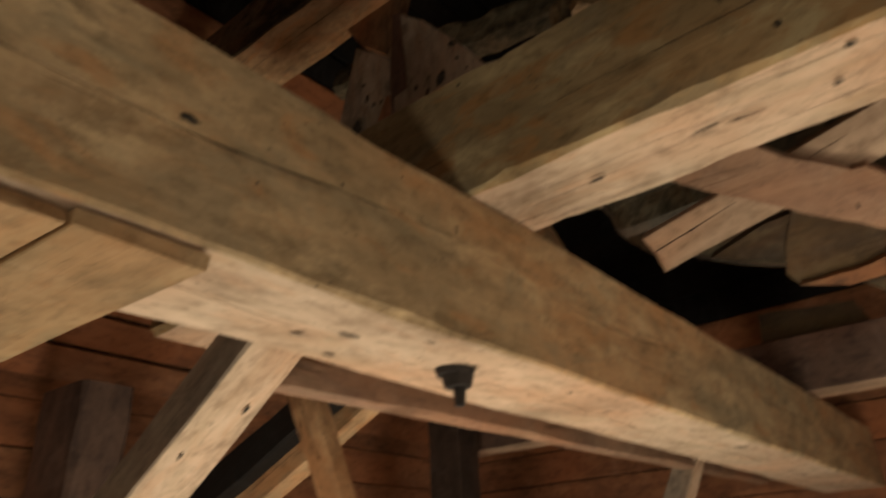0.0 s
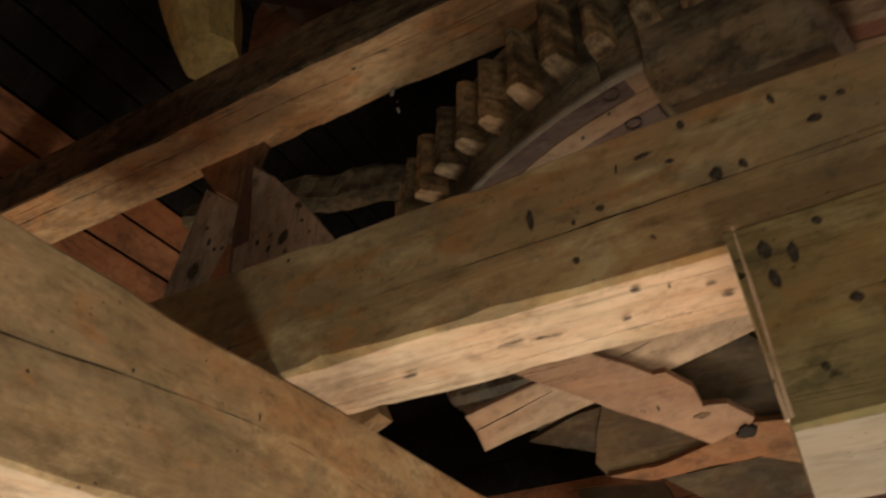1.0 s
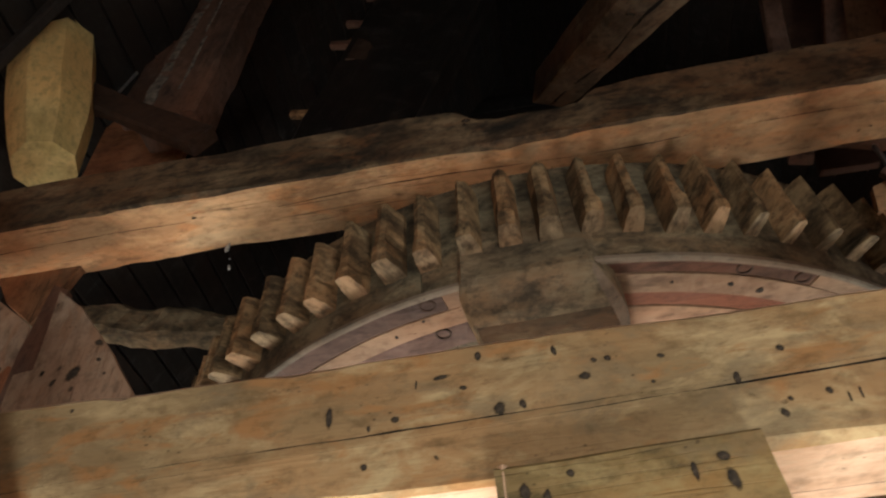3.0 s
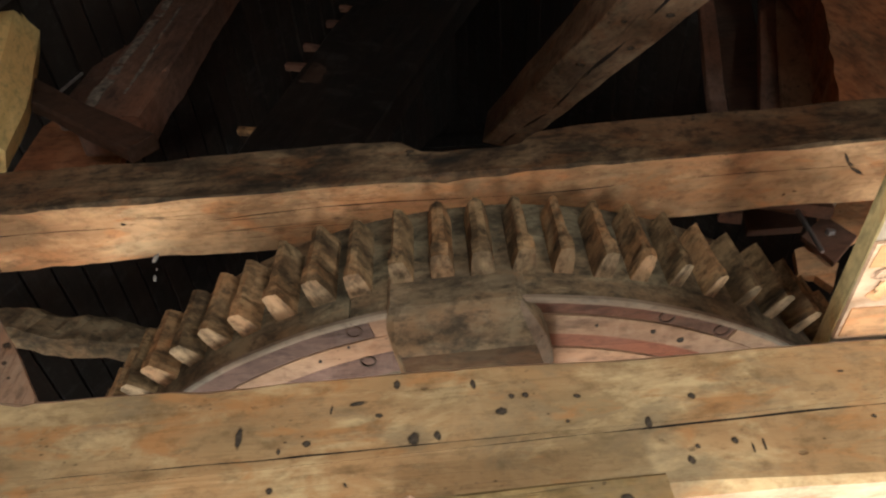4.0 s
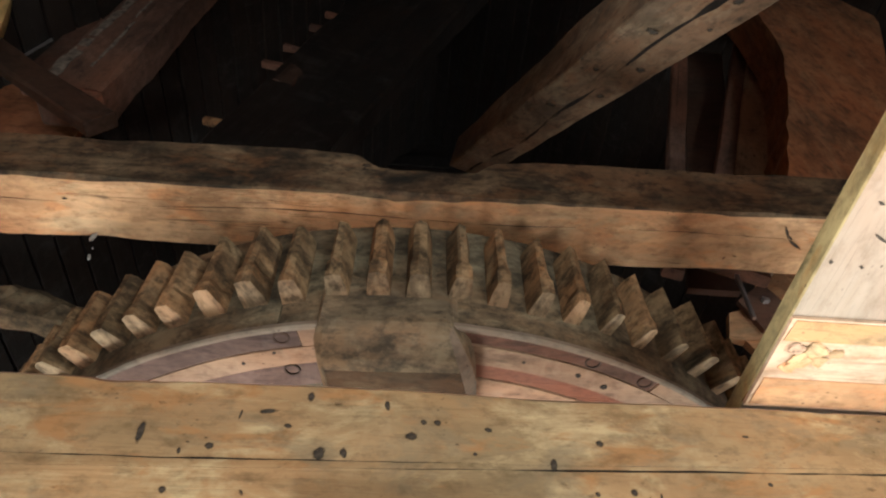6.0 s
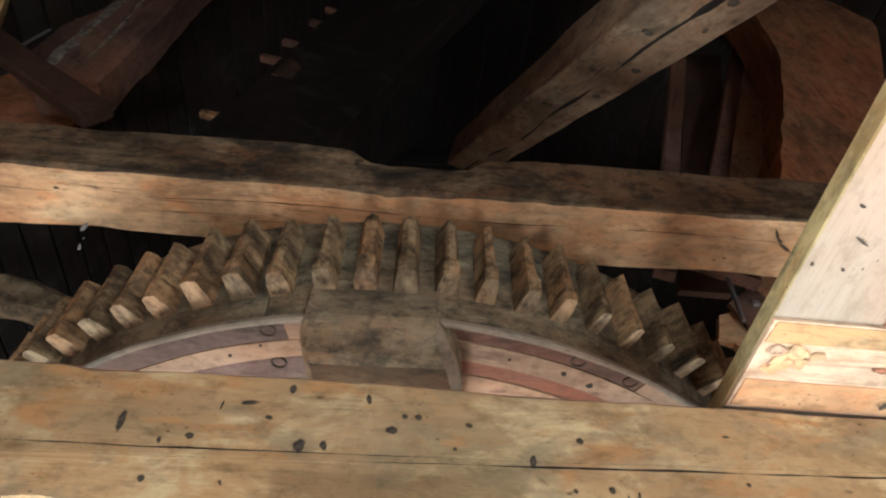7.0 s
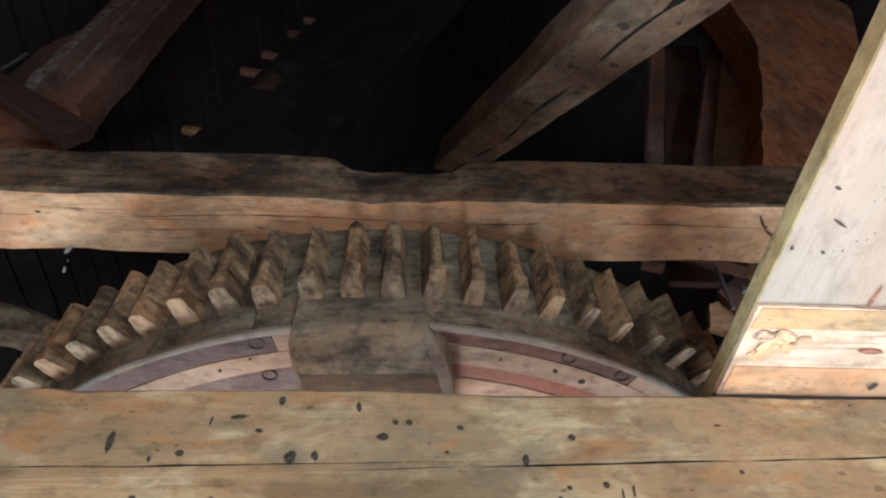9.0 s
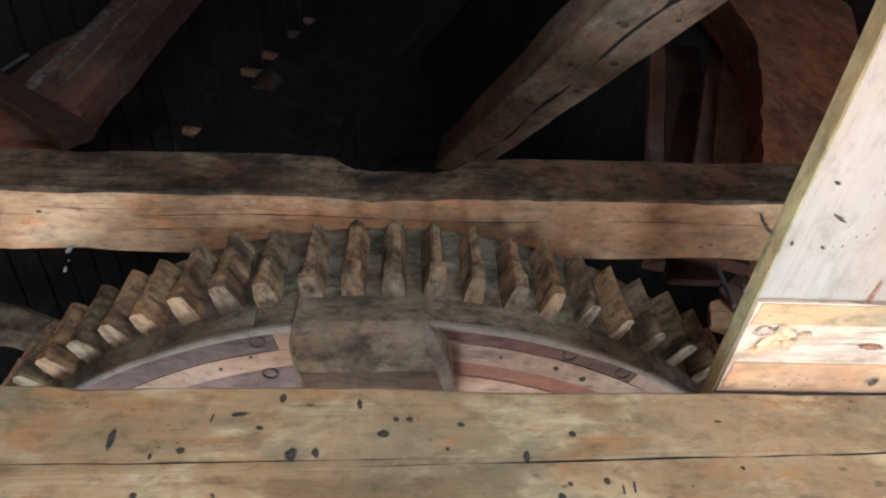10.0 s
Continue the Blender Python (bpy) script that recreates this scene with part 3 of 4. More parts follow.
thing("iron_bolt", bolt, IRON, "rust-black iron bolt under the tie beam", "bolt", pose(-0.762, 1.185, 1.979))


def rear_notch(x):
    d = 0.02 * min(1, max(0.0, (x - 2.45) / 0.2)) if x < 2.645 else 0.0
    if 2.645 <= x < 3.26:
        d = max(0.02 + 0.055 * min(1, (x - 2.645) / 0.06, max(0.0, (3.06 - x) / 0.05)), 0.0) * min(1, (3.26 - x) / 0.2)
    return d + 0.012 * noise.noise(Vector((x * 3, 0.4, 0.7)))


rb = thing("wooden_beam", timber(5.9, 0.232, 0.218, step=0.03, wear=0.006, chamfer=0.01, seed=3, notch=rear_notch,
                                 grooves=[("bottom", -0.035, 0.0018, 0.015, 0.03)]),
           REAR, "dark-faced beam above the gear wheel, notched on top", "beam", axis((-2.5, 1.433, 3.508), (3.4, 1.326, 3.51)), under=ORANGE)
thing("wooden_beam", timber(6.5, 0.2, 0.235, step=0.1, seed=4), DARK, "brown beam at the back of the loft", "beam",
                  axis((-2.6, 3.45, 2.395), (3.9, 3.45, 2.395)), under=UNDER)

# ---------------------------------------------------------------- great gear wheel
WX, WY = 0.347, 2.528
R_RIM, R_COG, Z_BOT, Z_TOP, Z_COG0, Z_COG1 = 1.303, 1.385, 2.845, 3.2, 2.932, 3.145
wheel = new("gear_wheel")
wheel.matrix_world = pose(WX, WY, 0)
tagged(wheel, "great horizontal wooden gear wheel with worn radial cogs", "gear wheel")


def ring(r0, r1, z0, z1, a0, a1, steps, seed=0, bevel=0.0, wear=0.002):
    """A ring segment round the wheel's axis; angles in degrees from the -y side, to the right."""
    bm = bmesh.new()
    prof = [(r0, z0), (r1 - bevel, z0), (r1, z0 + bevel), (r1, z1), (r0, z1)] if bevel else [(r0, z0), (r1, z0), (r1, z1), (r0, z1)]
    rows = []
    full = a1 - a0 >= 360
    for k in range(steps if full else steps + 1):
        a = radians(a0 + (a1 - a0) * k / steps)
        row = []
        for r, z in prof:
            d = noise.noise_vector(Vector((math.sin(a) * 8, math.cos(a) * 8, z * 12 + r * 9 + seed))) * wear
            row.append(bm.verts.new(((r + d.x) * math.sin(a), -(r + d.x) * math.cos(a), z + d.z)))
        rows.append(row)
    n = len(prof)
    pairs = list(zip(rows, rows[1:] + rows[:1])) if full else list(zip(rows, rows[1:]))
    for p, q in pairs:
        for j in range(n):
            bm.faces.new((p[j], p[(j + 1) % n], q[(j + 1) % n], q[j]))
    if not full:
        bm.faces.new(rows[0])
        bm.faces.new(rows[-1])
    return bm


# the rim is built of curved segments that butt on one another
for k in range(8):
    part("rim_segment", ring(1.0, R_RIM, Z_BOT + 0.012, Z_TOP, k * 45 - 14.5, (k + 1) * 45 - 14.65, 20, k), RIM, wheel, "dark greasy rim segment")
part("edge_ring", ring(R_RIM - 0.005, R_RIM + 0.008, Z_BOT - 0.004, Z_BOT + 0.0115, 0, 360, 160, 4, 0.005), DUSTY, wheel, "pale worn lip of the rim")


def cog_mesh(seed):
    """A worn cog: x outwards from the rim, y along it, z up. Its nose is a blunt ridge, its flanks are hollowed above a foot that kept its width, its top is a gable."""
    bm = bmesh.new()
    rows = []
    h = Z_COG1 - Z_COG0
    wear_r, wear_l = 0.007 + 0.004 * math.sin(seed * 1.7), 0.005 + 0.004 * math.sin(seed * 3.1 + 1)
    reach = R_COG - R_RIM + 0.005 * math.sin(seed * 5.1)
    ridge = 0.004 * math.sin(seed * 2.9 + 0.5)
    foot = 0.2 + 0.06 * math.sin(seed * 4.3)
    for t in (0.0, 0.05, foot, foot + 0.1, 0.55, 0.85, 1.0):
        worn = min(1, max(0, (t - foot) / 0.1))
        up = max(0.0, t - foot)
        out = reach - 0.004 * worn - 0.012 * up
        hn = 0.0165 - 0.003 * worn - 0.001 * up
        sect = [(-0.02, -0.0295), (0.012, -0.029), (0.042, -0.0262 + wear_l * worn), (out - 0.007, -hn - 0.004 + wear_l * worn * 0.5), (out, ridge - hn * 0.25),
                (out - 0.005, hn + 0.003 - wear_r * worn * 0.5), (0.042, 0.0262 - wear_r * worn), (0.012, 0.029), (-0.02, 0.0295)]
        row = []
        for x, y in sect:
            d = noise.noise_vector(Vector((x * 34, y * 34, t * 5 + seed * 4.4))) * 0.0018
            if t == 0.0:
                y *= 0.96
            zz = t * h
            if t == 1.0:
                zz += 0.011 * (1 - abs(y - ridge) / 0.024) - (0.005 if x > 0.05 else 0)
            row.append(bm.verts.new((x + d.x, y + d.y, zz + d.z * 0.6)))
        rows.append(row)
    n = len(rows[0])
    for p, q in zip(rows, rows[1:]):
        for j in range(n):
            bm.faces.new((p[j], p[(j + 1) % n], q[(j + 1) % n], q[j]))
    bm.faces.new(rows[0])
    bm.faces.new(rows[-1])
    me = mesh_from("cog", bm, COGS)
    me.materials[1] = COG_END
    for p in me.polygons:
        p.material_index = int(p.normal.z < -0.9)
    return me


cog_shapes = [cog_mesh(s) for s in range(13)]
# the cogs were set by eye: these stand a little unevenly, the rest at one pitch
COG_ANGLES = [-49.2, -44.8, -40.1, -35.3, -31.1, -26.8, -22.2, -17.6, -13.4, -8.7, -4.5, -0.3, 3.9, 8.1, 12.4, 16.5, 20.8, 25.0, 29.4, 33.8, 38.1]
# cogs further round are worn thinner
COG_ANGLES += [38.1 + 4.398 * (k + 1) for k in range(61)]
for k, a in enumerate(COG_ANGLES):
    ob = new("cog", cog_shapes[(k * 5) % 13])
    ob.parent = wheel
    ra = radians(a)
    worn = 1 - 0.4 * min(1, max(0.0, (a - 4) / 16)) + 0.06 * math.sin(k * 4.7)
    ob.matrix_basis = pose(R_RIM * math.sin(ra), -R_RIM * math.cos(ra), Z_COG0 + 0.004 * math.sin(k * 2.1), 0, 0, a - 90 + 1.6 * math.sin(k * 3.3)) @ Matrix.Diagonal((1, worn, 1, 1))

# cover boards nailed under the rim, either side of each arm
ARMS = (-3, 87, 177, 267)
for a in ARMS:
    for name, r0, r1, z, a0, a1, mat, label in ((
            ("cover_board", 1.24, 1.297, 0.002, -42, -9.7, PURPLE, "mauve-stained cover board"),
            ("cover_board", 1.24, 1.296, 0.0, -9.6, -7.2, FELLOE, "pale pine cover board"),
            ("cover_board", 1.181, 1.238, 0.0, -42, -7.6, FELLOE, "pale pine cover board"),
            ("cover_board", 1.1, 1.179, 0.003, -36, -8.6, PURPLE, "mauve-stained cover board"),
            ("cover_board", 1.256, 1.297, 0.003, 6.5, 30.6, TINGED, "dark reddish-brown cover board"),
            ("cover_board", 1.256, 1.297, 0.001, 30.8, 47, FELLOE, "pale pine cover board"),
            ("cover_board", 1.19, 1.254, 0.0, 6.6, 47, FELLOE, "pale pine cover board"),
            ("cover_board", 1.143, 1.188, 0.004, 9.8, 38, RED, "red-stained cover board"),
            ("cover_board", 1.05, 1.141, 0.0, 9.9, 38, FELLOE, "pale pine cover board")) if a == ARMS[0] else ()):
        part(name, ring(r0, r1, Z_BOT + z, Z_BOT + 0.03, a + a0, a + a1, 14, r0 * 5), mat, wheel, label)
    # arm under the rim: its end is cut aslant and rounded into the underside, its right edge chamfered
    bm = bmesh.new()
    secs = []
    for r, z, left, right, edge in ((1.316, 2.843, 0.161, 0.128, 0.13), (1.306, 2.815, 0.167, 0.134, 0.142), (1.292, 2.785, 0.17, 0.142, 0.157), (1.276, 2.762, 0.166, 0.15, 0.172),
                                    (1.256, 2.745, 0.159, 0.16, 0.185), (1.2, 2.736, 0.15, 0.174, 0.2), (0.7, 2.734, 0.15, 0.176, 0.204), (0.16, 2.735, 0.15, 0.176, 0.204)):
        wob = 0.004 * noise.noise(Vector((r * 40, 1.7, a)))
        row = []
        for x, zz in ((-left + wob, z + 0.02), (-left * 0.9, z + 0.002), (-left * 0.3, z + wob * 0.5), (right * 0.4, z - wob * 0.5), (right, z), (edge, z + 0.026), (edge, 3.1), (-left, 3.1)):
            row.append(bm.verts.new((x, -(min(r, 1.29) if zz > 2.9 else r), zz)))
        secs.append(row)
    for p, q in zip(secs, secs[1:]):
        for j in range(8):
            bm.faces.new((p[j], p[(j + 1) % 8], q[(j + 1) % 8], q[j]))
    bm.faces.new(secs[0])
    bm.faces.new(secs[-1])
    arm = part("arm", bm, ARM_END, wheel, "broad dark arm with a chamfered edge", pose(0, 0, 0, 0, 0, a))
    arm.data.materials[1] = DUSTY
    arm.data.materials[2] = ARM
    # underside in ARM: grease, plus the front beam's shade put into the colour
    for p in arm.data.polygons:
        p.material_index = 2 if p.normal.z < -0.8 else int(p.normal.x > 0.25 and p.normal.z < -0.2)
shaft = bmesh.new()
bmesh.ops.create_cone(shaft, cap_ends=True, segments=8, radius1=0.24, radius2=0.22, depth=2.0, matrix=Matrix.Translation((0, 0, 3.4)))
part("shaft", shaft, DARK, wheel)



def dowel(r, ang, size, mat):
    """The end of a peg in a cover board: a thin ring round a disc."""
    a = radians(ang)
    bm = bmesh.new()
    for k in range(14):
        t0, t1 = 2 * math.pi * k / 14, 2 * math.pi * (k + 1) / 14
        q = [(size * s * math.cos(t), size * s * math.sin(t)) for s, t in ((1, t0), (1, t1), (0.8, t1), (0.8, t0))]
        lo = [bm.verts.new((x, y, -0.002)) for x, y in q]
        hi = [bm.verts.new((x, y, 0.002)) for x, y in q]
        bm.faces.new(lo)
        for j in range(4):
            bm.faces.new((lo[j], lo[(j + 1) % 4], hi[(j + 1) % 4], hi[j]))
    bmesh.ops.remove_doubles(bm, verts=bm.verts, dist=0.0001)
    part("dowel", bm, mat, wheel, "round peg end", pose(r * math.sin(a), -r * math.cos(a), Z_BOT + 0.001))


for r, ang in ((1.275, -14.5), (1.162, -14.9), (1.278, 26.2), (1.28, 19.2)):
    dowel(r, ang, 0.02, GLOOM)
for r, ang, s in ((1.227, 18.7, 0.007), (1.217, 22.5, 0.008), (1.23, -16, 0.004), (1.21, -20, 0.005), (1.225, 12.0, 0.004)):
    a = radians(ang)
    part("nail_hole", blob(s, s, 0.002, ang), GRIME, wheel, m=pose(r * math.sin(a), -r * math.cos(a), Z_BOT, -90, 0, 0))

# marks on the tie beam and under the dark beam
M_XB = axis((-0.767, -2.6, 2.129), (-0.767, 4.4, 2.119))
for k, (y, z, ry, rz) in enumerate(((0.768, 2.15, 0.004, 0.006), (1.04, 2.172, 0.003, 0.009), (0.518, 2.138, 0.02, 0.008), (0.9, 2.22, 0.004, 0.003), (0.62, 2.09, 0.005, 0.004))):
    part("nail_hole", blob(ry, rz, 0.004, k + 20), NAIL, xb, m=M_XB.inverted() @ pose(-0.632, y, z, 0, 0, 90))
M_RB = axis((-2.5, 1.433, 3.508), (3.4, 1.326, 3.51))
for k, (x, y, rx, ry, turn) in enumerate(((1.443, 1.298, 0.04, 0.006, 58), (1.466, 1.328, 0.016, 0.007, 45), (1.49, 1.348, 0.038, 0.007, 33), (1.32, 1.41, 0.01, 0.004, 10), (1.29, 1.42, 0.008, 0.004, -30), (-0.69, 1.36, 0.012, 0.006, 0))):
    part("gash", blob(rx, ry, 0.005, k + 50), NAIL, rb, m=M_RB.inverted() @ pose(x, y, 3.4, -90, 0, turn))
for k, (x, z, rx, rz) in enumerate(((1.04, 3.58, 0.008, 0.008), (1.18, 3.6, 0.01, 0.006), (0.17, 3.52, 0.02, 0.012))):
    part("nail_hole", blob(rx, rz, 0.006, k + 60), NAIL, rb, m=M_RB.inverted() @ pose(x, 1.255 + 0.018 * (0.45 - x), z))


# ---------------------------------------------------------------- bolster block, plank, yellow post
M_BLK = pose(0.163, 1.205, 2.1205, 0, -1.6, 0)
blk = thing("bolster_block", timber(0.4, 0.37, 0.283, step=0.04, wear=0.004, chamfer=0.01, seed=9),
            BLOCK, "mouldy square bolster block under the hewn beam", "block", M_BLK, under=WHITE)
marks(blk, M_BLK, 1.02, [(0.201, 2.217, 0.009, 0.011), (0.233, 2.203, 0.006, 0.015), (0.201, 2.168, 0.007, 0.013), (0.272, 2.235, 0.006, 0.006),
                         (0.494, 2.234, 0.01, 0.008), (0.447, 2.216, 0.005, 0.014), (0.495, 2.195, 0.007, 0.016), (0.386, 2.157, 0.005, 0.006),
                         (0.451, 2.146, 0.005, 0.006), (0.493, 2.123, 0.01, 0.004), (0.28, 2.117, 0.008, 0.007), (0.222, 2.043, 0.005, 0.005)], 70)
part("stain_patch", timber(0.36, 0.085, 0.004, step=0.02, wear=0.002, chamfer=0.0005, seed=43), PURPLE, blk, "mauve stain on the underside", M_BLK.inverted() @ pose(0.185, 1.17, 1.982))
# the worn chamfer catches light; the pale wood carries that as colour
part("worn_edge", timber(0.27, 0.014, 0.014, step=0.02, wear=0.003, chamfer=0.003, seed=44), PALE, blk, "pale worn corner with light put into its colour", M_BLK.inverted() @ axis((0.172, 1.027, 1.992), (0.172, 1.027, 2.262), (0, 1, 0), 45))
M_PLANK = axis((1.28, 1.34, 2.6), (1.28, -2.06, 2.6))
# BLOCK on the edges puts their shade into the colour; underside stays pale
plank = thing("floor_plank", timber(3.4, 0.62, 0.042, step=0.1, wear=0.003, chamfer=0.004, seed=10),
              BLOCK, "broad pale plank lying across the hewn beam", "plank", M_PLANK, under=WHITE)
for k, (x, y, rx, ry, turn) in enumerate(((1.041, 0.684, 0.02, 0.003, 30), (0.986, 0.738, 0.003, 0.006, 10), (1.04, 0.746, 0.004, 0.004, 0), (1.012, 0.618, 0.007, 0.003, 15))):
    part("nail_mark", blob(rx, ry, 0.002, 460 + k), NAIL, plank, "dark nail mark", M_PLANK.inverted() @ pose(x, y, 2.577, -90, 0, turn))
part("resin_streak", blob(0.004, 0.05, 0.0015, 470), RESIN, plank, "reddish streak of resin", M_PLANK.inverted() @ pose(1.173, 0.85, 2.577, -90, 0, 2))
M_CLEAT = pose(0.972, 0.985, 2.5745)
cleat = thing("batten", timber(0.635, 0.24, 0.008, step=0.02, wear=0.001, chamfer=0.0006, seed=11),
              PALE, "splintered pine batten between plank and beam", "batten", M_CLEAT, under=PALE)
# the tan strip gives the shaded step of the batten as colour
part("edge_strip", timber(0.6, 0.05, 0.006, step=0.03, wear=0.001, chamfer=0.0005, seed=41, ragged=0.01), FRONT, cleat, "tan strip along the batten",
     M_CLEAT.inverted() @ pose(0.978, 0.893, 2.571))
part("edge_strip", timber(0.62, 0.075, 0.006, step=0.03, wear=0.001, chamfer=0.0005, seed=42, ragged=0.012), ORANGE, cleat, "orange strip along the batten",
     M_CLEAT.inverted() @ pose(0.978, 1.058, 2.571))
for k, (x, y, r, mat) in enumerate(((1.0, 0.935, 0.013, UNDER), (1.04, 0.94, 0.015, CROSS), (1.02, 0.965, 0.016, CROSS), (1.06, 0.97, 0.012, CROSS), (1.01, 0.985, 0.011, ORANGE), (1.085, 0.945, 0.01, CROSS))):
    bm = bmesh.new()
    bmesh.ops.create_icosphere(bm, subdivisions=3, radius=r)
    for v in bm.verts:
        d = 1 + 0.8 * noise.noise(v.co * 55 + Vector((k * 3.3, 0, 0))) + 0.35 * noise.noise(v.co * 160 + Vector((k, 5.0, 0)))
        v.co = Vector((v.co.x * 1.25 * d, v.co.y * d, v.co.z * 0.42 * d))
    part("splinter", bm, mat, cleat, "broken splintered chip", M_CLEAT.inverted() @ pose(x, y, 2.568, 0, 0, 40 * math.sin(k * 2.2)))
part("knot", blob(0.012, 0.02, 0.004, 88), NAIL, cleat, "dark knot", M_CLEAT.inverted() @ pose(1.265, 1.06, 2.565, -90, 0, 15))
part("knot", blob(0.032, 0.009, 0.002, 89), RESIN, cleat, "reddish knot", M_CLEAT.inverted() @ pose(1.225, 0.972, 2.5685, -90, 0, 4))

# ---------------------------------------------------------------- roof timbers above the wheel
M_POST = axis((-1.49, 1.5, 4.03), (-2.1, 1.5, 5.95), (0, -1, 0), 22)
post = thing("wooden_post", timber(2.1, 0.33, 0.33, step=0.06, wear=0.01, chamfer=0.1, seed=12, taper=-0.15, steady=True, point=0.3), YELLOW,
             "yellowish chamfered post end hanging above the beam", "post", M_POST)
part("strap", timber(0.9, 0.05, 0.06, step=0.06, wear=0.012, seed=31), IRON, post, "dark iron strap",
     M_POST.inverted() @ axis((-1.75, 1.25, 4.36), (-1.6, 1.25, 5.2)))
rafter = thing("rafter", timber(3.9, 0.27, 0.24, step=0.1, wear=0.008, chamfer=0.012, seed=13, grooves=[("bottom", 0.01, 0.014, 0.05, 0.05)]), RIBBED,
      "spotted brown rafter with a long open crack", "rafter", axis((0.76, 2.97, 6.26), (1.265, 0.3, 3.46), (0.25, -0.6, 0.75)))
for k, (x, y, rx, ry) in enumerate(((2.0, 0.06, 0.035, 0.02), (2.3, -0.05, 0.03, 0.025), (1.62, 0.06, 0.04, 0.022), (1.3, -0.05, 0.03, 0.03), (2.65, 0.04, 0.035, 0.018), (2.45, 0.07, 0.02, 0.012), (1.85, -0.06, 0.025, 0.02))):
    part("stain_spot", blob(rx, ry, 0.012, 120 + k), NAIL, rafter, "dark damp spot", pose(x + 0.75, y, -0.121, 90, 0, 0))
thing("rafter", timber(2.1, 0.34, 0.1, step=0.1, wear=0.008, seed=14, chamfer=0.012), TINGED, "dark reddish board nailed along a rafter", "rafter",
      axis((-1.42, 1.84, 4.84), (-1.27, 1.84, 6.9), (0, -1, 0)), group="rafters")
double = thing("rafter", timber(2.5, 0.31, 0.2, step=0.06, wear=0.009, seed=15, chamfer=0.016, ragged=0.03), DARK, "dark reddish rafter with flaking limewash", "rafter",
               axis((-1.21, 1.76, 4.56), (-1.02, 1.76, 7.0), (0, -1, 0)), group="rafters")
for x, y, length, wide, seed in ((0.04, 0.105, 0.42, 0.06, 81), (0.5, 0.1, 0.5, 0.045, 82), (1.05, 0.09, 0.7, 0.05, 83), (0.2, -0.02, 0.5, 0.016, 84), (0.75, 0.0, 0.4, 0.012, 85)):
    part("limewash_flake", timber(length, wide, 0.004, step=0.02, wear=0.012, chamfer=0.0005, seed=seed, ragged=0.05, hew=9.0), LIME, double, "pale worn limewash", pose(x, y, 0.103))
thing("knee_timber", upright([(1.54, 3.615), (1.68, 4.0), (1.81, 4.34), (1.92, 4.68), (1.965, 4.95), (1.975, 5.4), (1.95, 6.1), (2.75, 6.1), (2.6, 5.2), (2.3, 4.45), (2.08, 4.1), (1.87, 3.615)], 0.22, 4, 0.012, 4),
      KNEE, "wide curved brown knee timber standing on the beam", "knee", STAND(1.425))
M_LATH = axis((1.44, 1.61, 3.55), (2.42, 1.66, 6.1), (-1, 0, 0))
lath = thing("lath", timber(2.75, 0.05, 0.24, step=0.12, wear=0.006, seed=16), DARK, "narrow two-toned upright roof lath", "lath", M_LATH, group="roof laths")
part("facing", timber(2.7, 0.03, 0.17, step=0.12, wear=0.006, seed=46), GREY, lath, "tan facing strip", pose(0.03, -0.02, -0.04))
thing("lath", timber(2.55, 0.05, 0.08, step=0.12, wear=0.006, seed=17), DARK, "narrow grey-brown upright roof lath", "lath", axis((1.28, 1.72, 3.65), (1.95, 1.72, 6.15), (-1, 0, 0)), group="roof laths")
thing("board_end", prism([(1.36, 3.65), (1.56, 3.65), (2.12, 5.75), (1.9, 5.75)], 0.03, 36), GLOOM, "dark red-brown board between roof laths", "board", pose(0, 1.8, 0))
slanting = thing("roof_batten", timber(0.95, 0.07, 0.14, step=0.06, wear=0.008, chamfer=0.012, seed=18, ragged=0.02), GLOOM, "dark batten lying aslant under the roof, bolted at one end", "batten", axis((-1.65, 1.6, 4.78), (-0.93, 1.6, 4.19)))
part("bolt_head", blob(0.028, 0.028, 0.02, 2), STEEL, slanting, "grey steel bolt head", pose(0.07, -0.045, 0.0))
thing("iron_rod", timber(0.34, 0.012, 0.012, step=0.1, wear=0.001, chamfer=0.003, seed=37), STEEL, "thin steel rod beside a rafter", "rod", axis((-1.62, 1.74, 4.83), (-1.46, 1.74, 5.42)))
thing("board_end", prism([(-1.75, 5.05), (-1.6, 5.08), (-1.24, 4.68), (-1.27, 4.4), (-1.75, 4.4)], 0.03, 6), ROOF, "short red-brown roof board", "board", pose(0, 1.95, 0))
thing("board_end", prism([(-2.1, 6.7), (-1.6, 6.7), (-1.56, 6.2), (-1.74, 6.2)], 0.03, 7), ROOF, "short red-brown roof board with a broken end", "board", pose(0, 1.95, 0))

# a broad dark timber high in the roof, with wooden pegs along its edge
M_BAND = axis((-0.52, 2.1, 4.45), (0.72, 1.95, 7.85), (0, -1, 0))
band = thing("rafter", timber(3.6, 0.6, 0.16, step=0.09, wear=0.012, chamfer=0.02, seed=61, taper=-0.3), SHADE_BLACK, "broad near-black rafter with wooden pegs along its edge", "rafter", M_BAND, group="rafters")
for k, (x, z, mat) in enumerate(((-0.753, 5.012, COGS), (-0.599, 4.985, DARK), (-0.526, 5.21, GLOOM), (-0.578, 5.707, DARK), (-0.492, 5.952, DARK), (-0.375, 6.275, DARK), (-0.3, 6.5, DARK))):
    part("peg", timber(0.17 + 0.02 * (k % 3), 0.042, 0.046, step=0.04, wear=0.006, chamfer=0.01, seed=70 + k), mat, band, "pale wooden peg", M_BAND.inverted() @ axis((x - 0.03, 2.07, z + 0.02), (x + 0.14, 2.07, z - 0.03)))
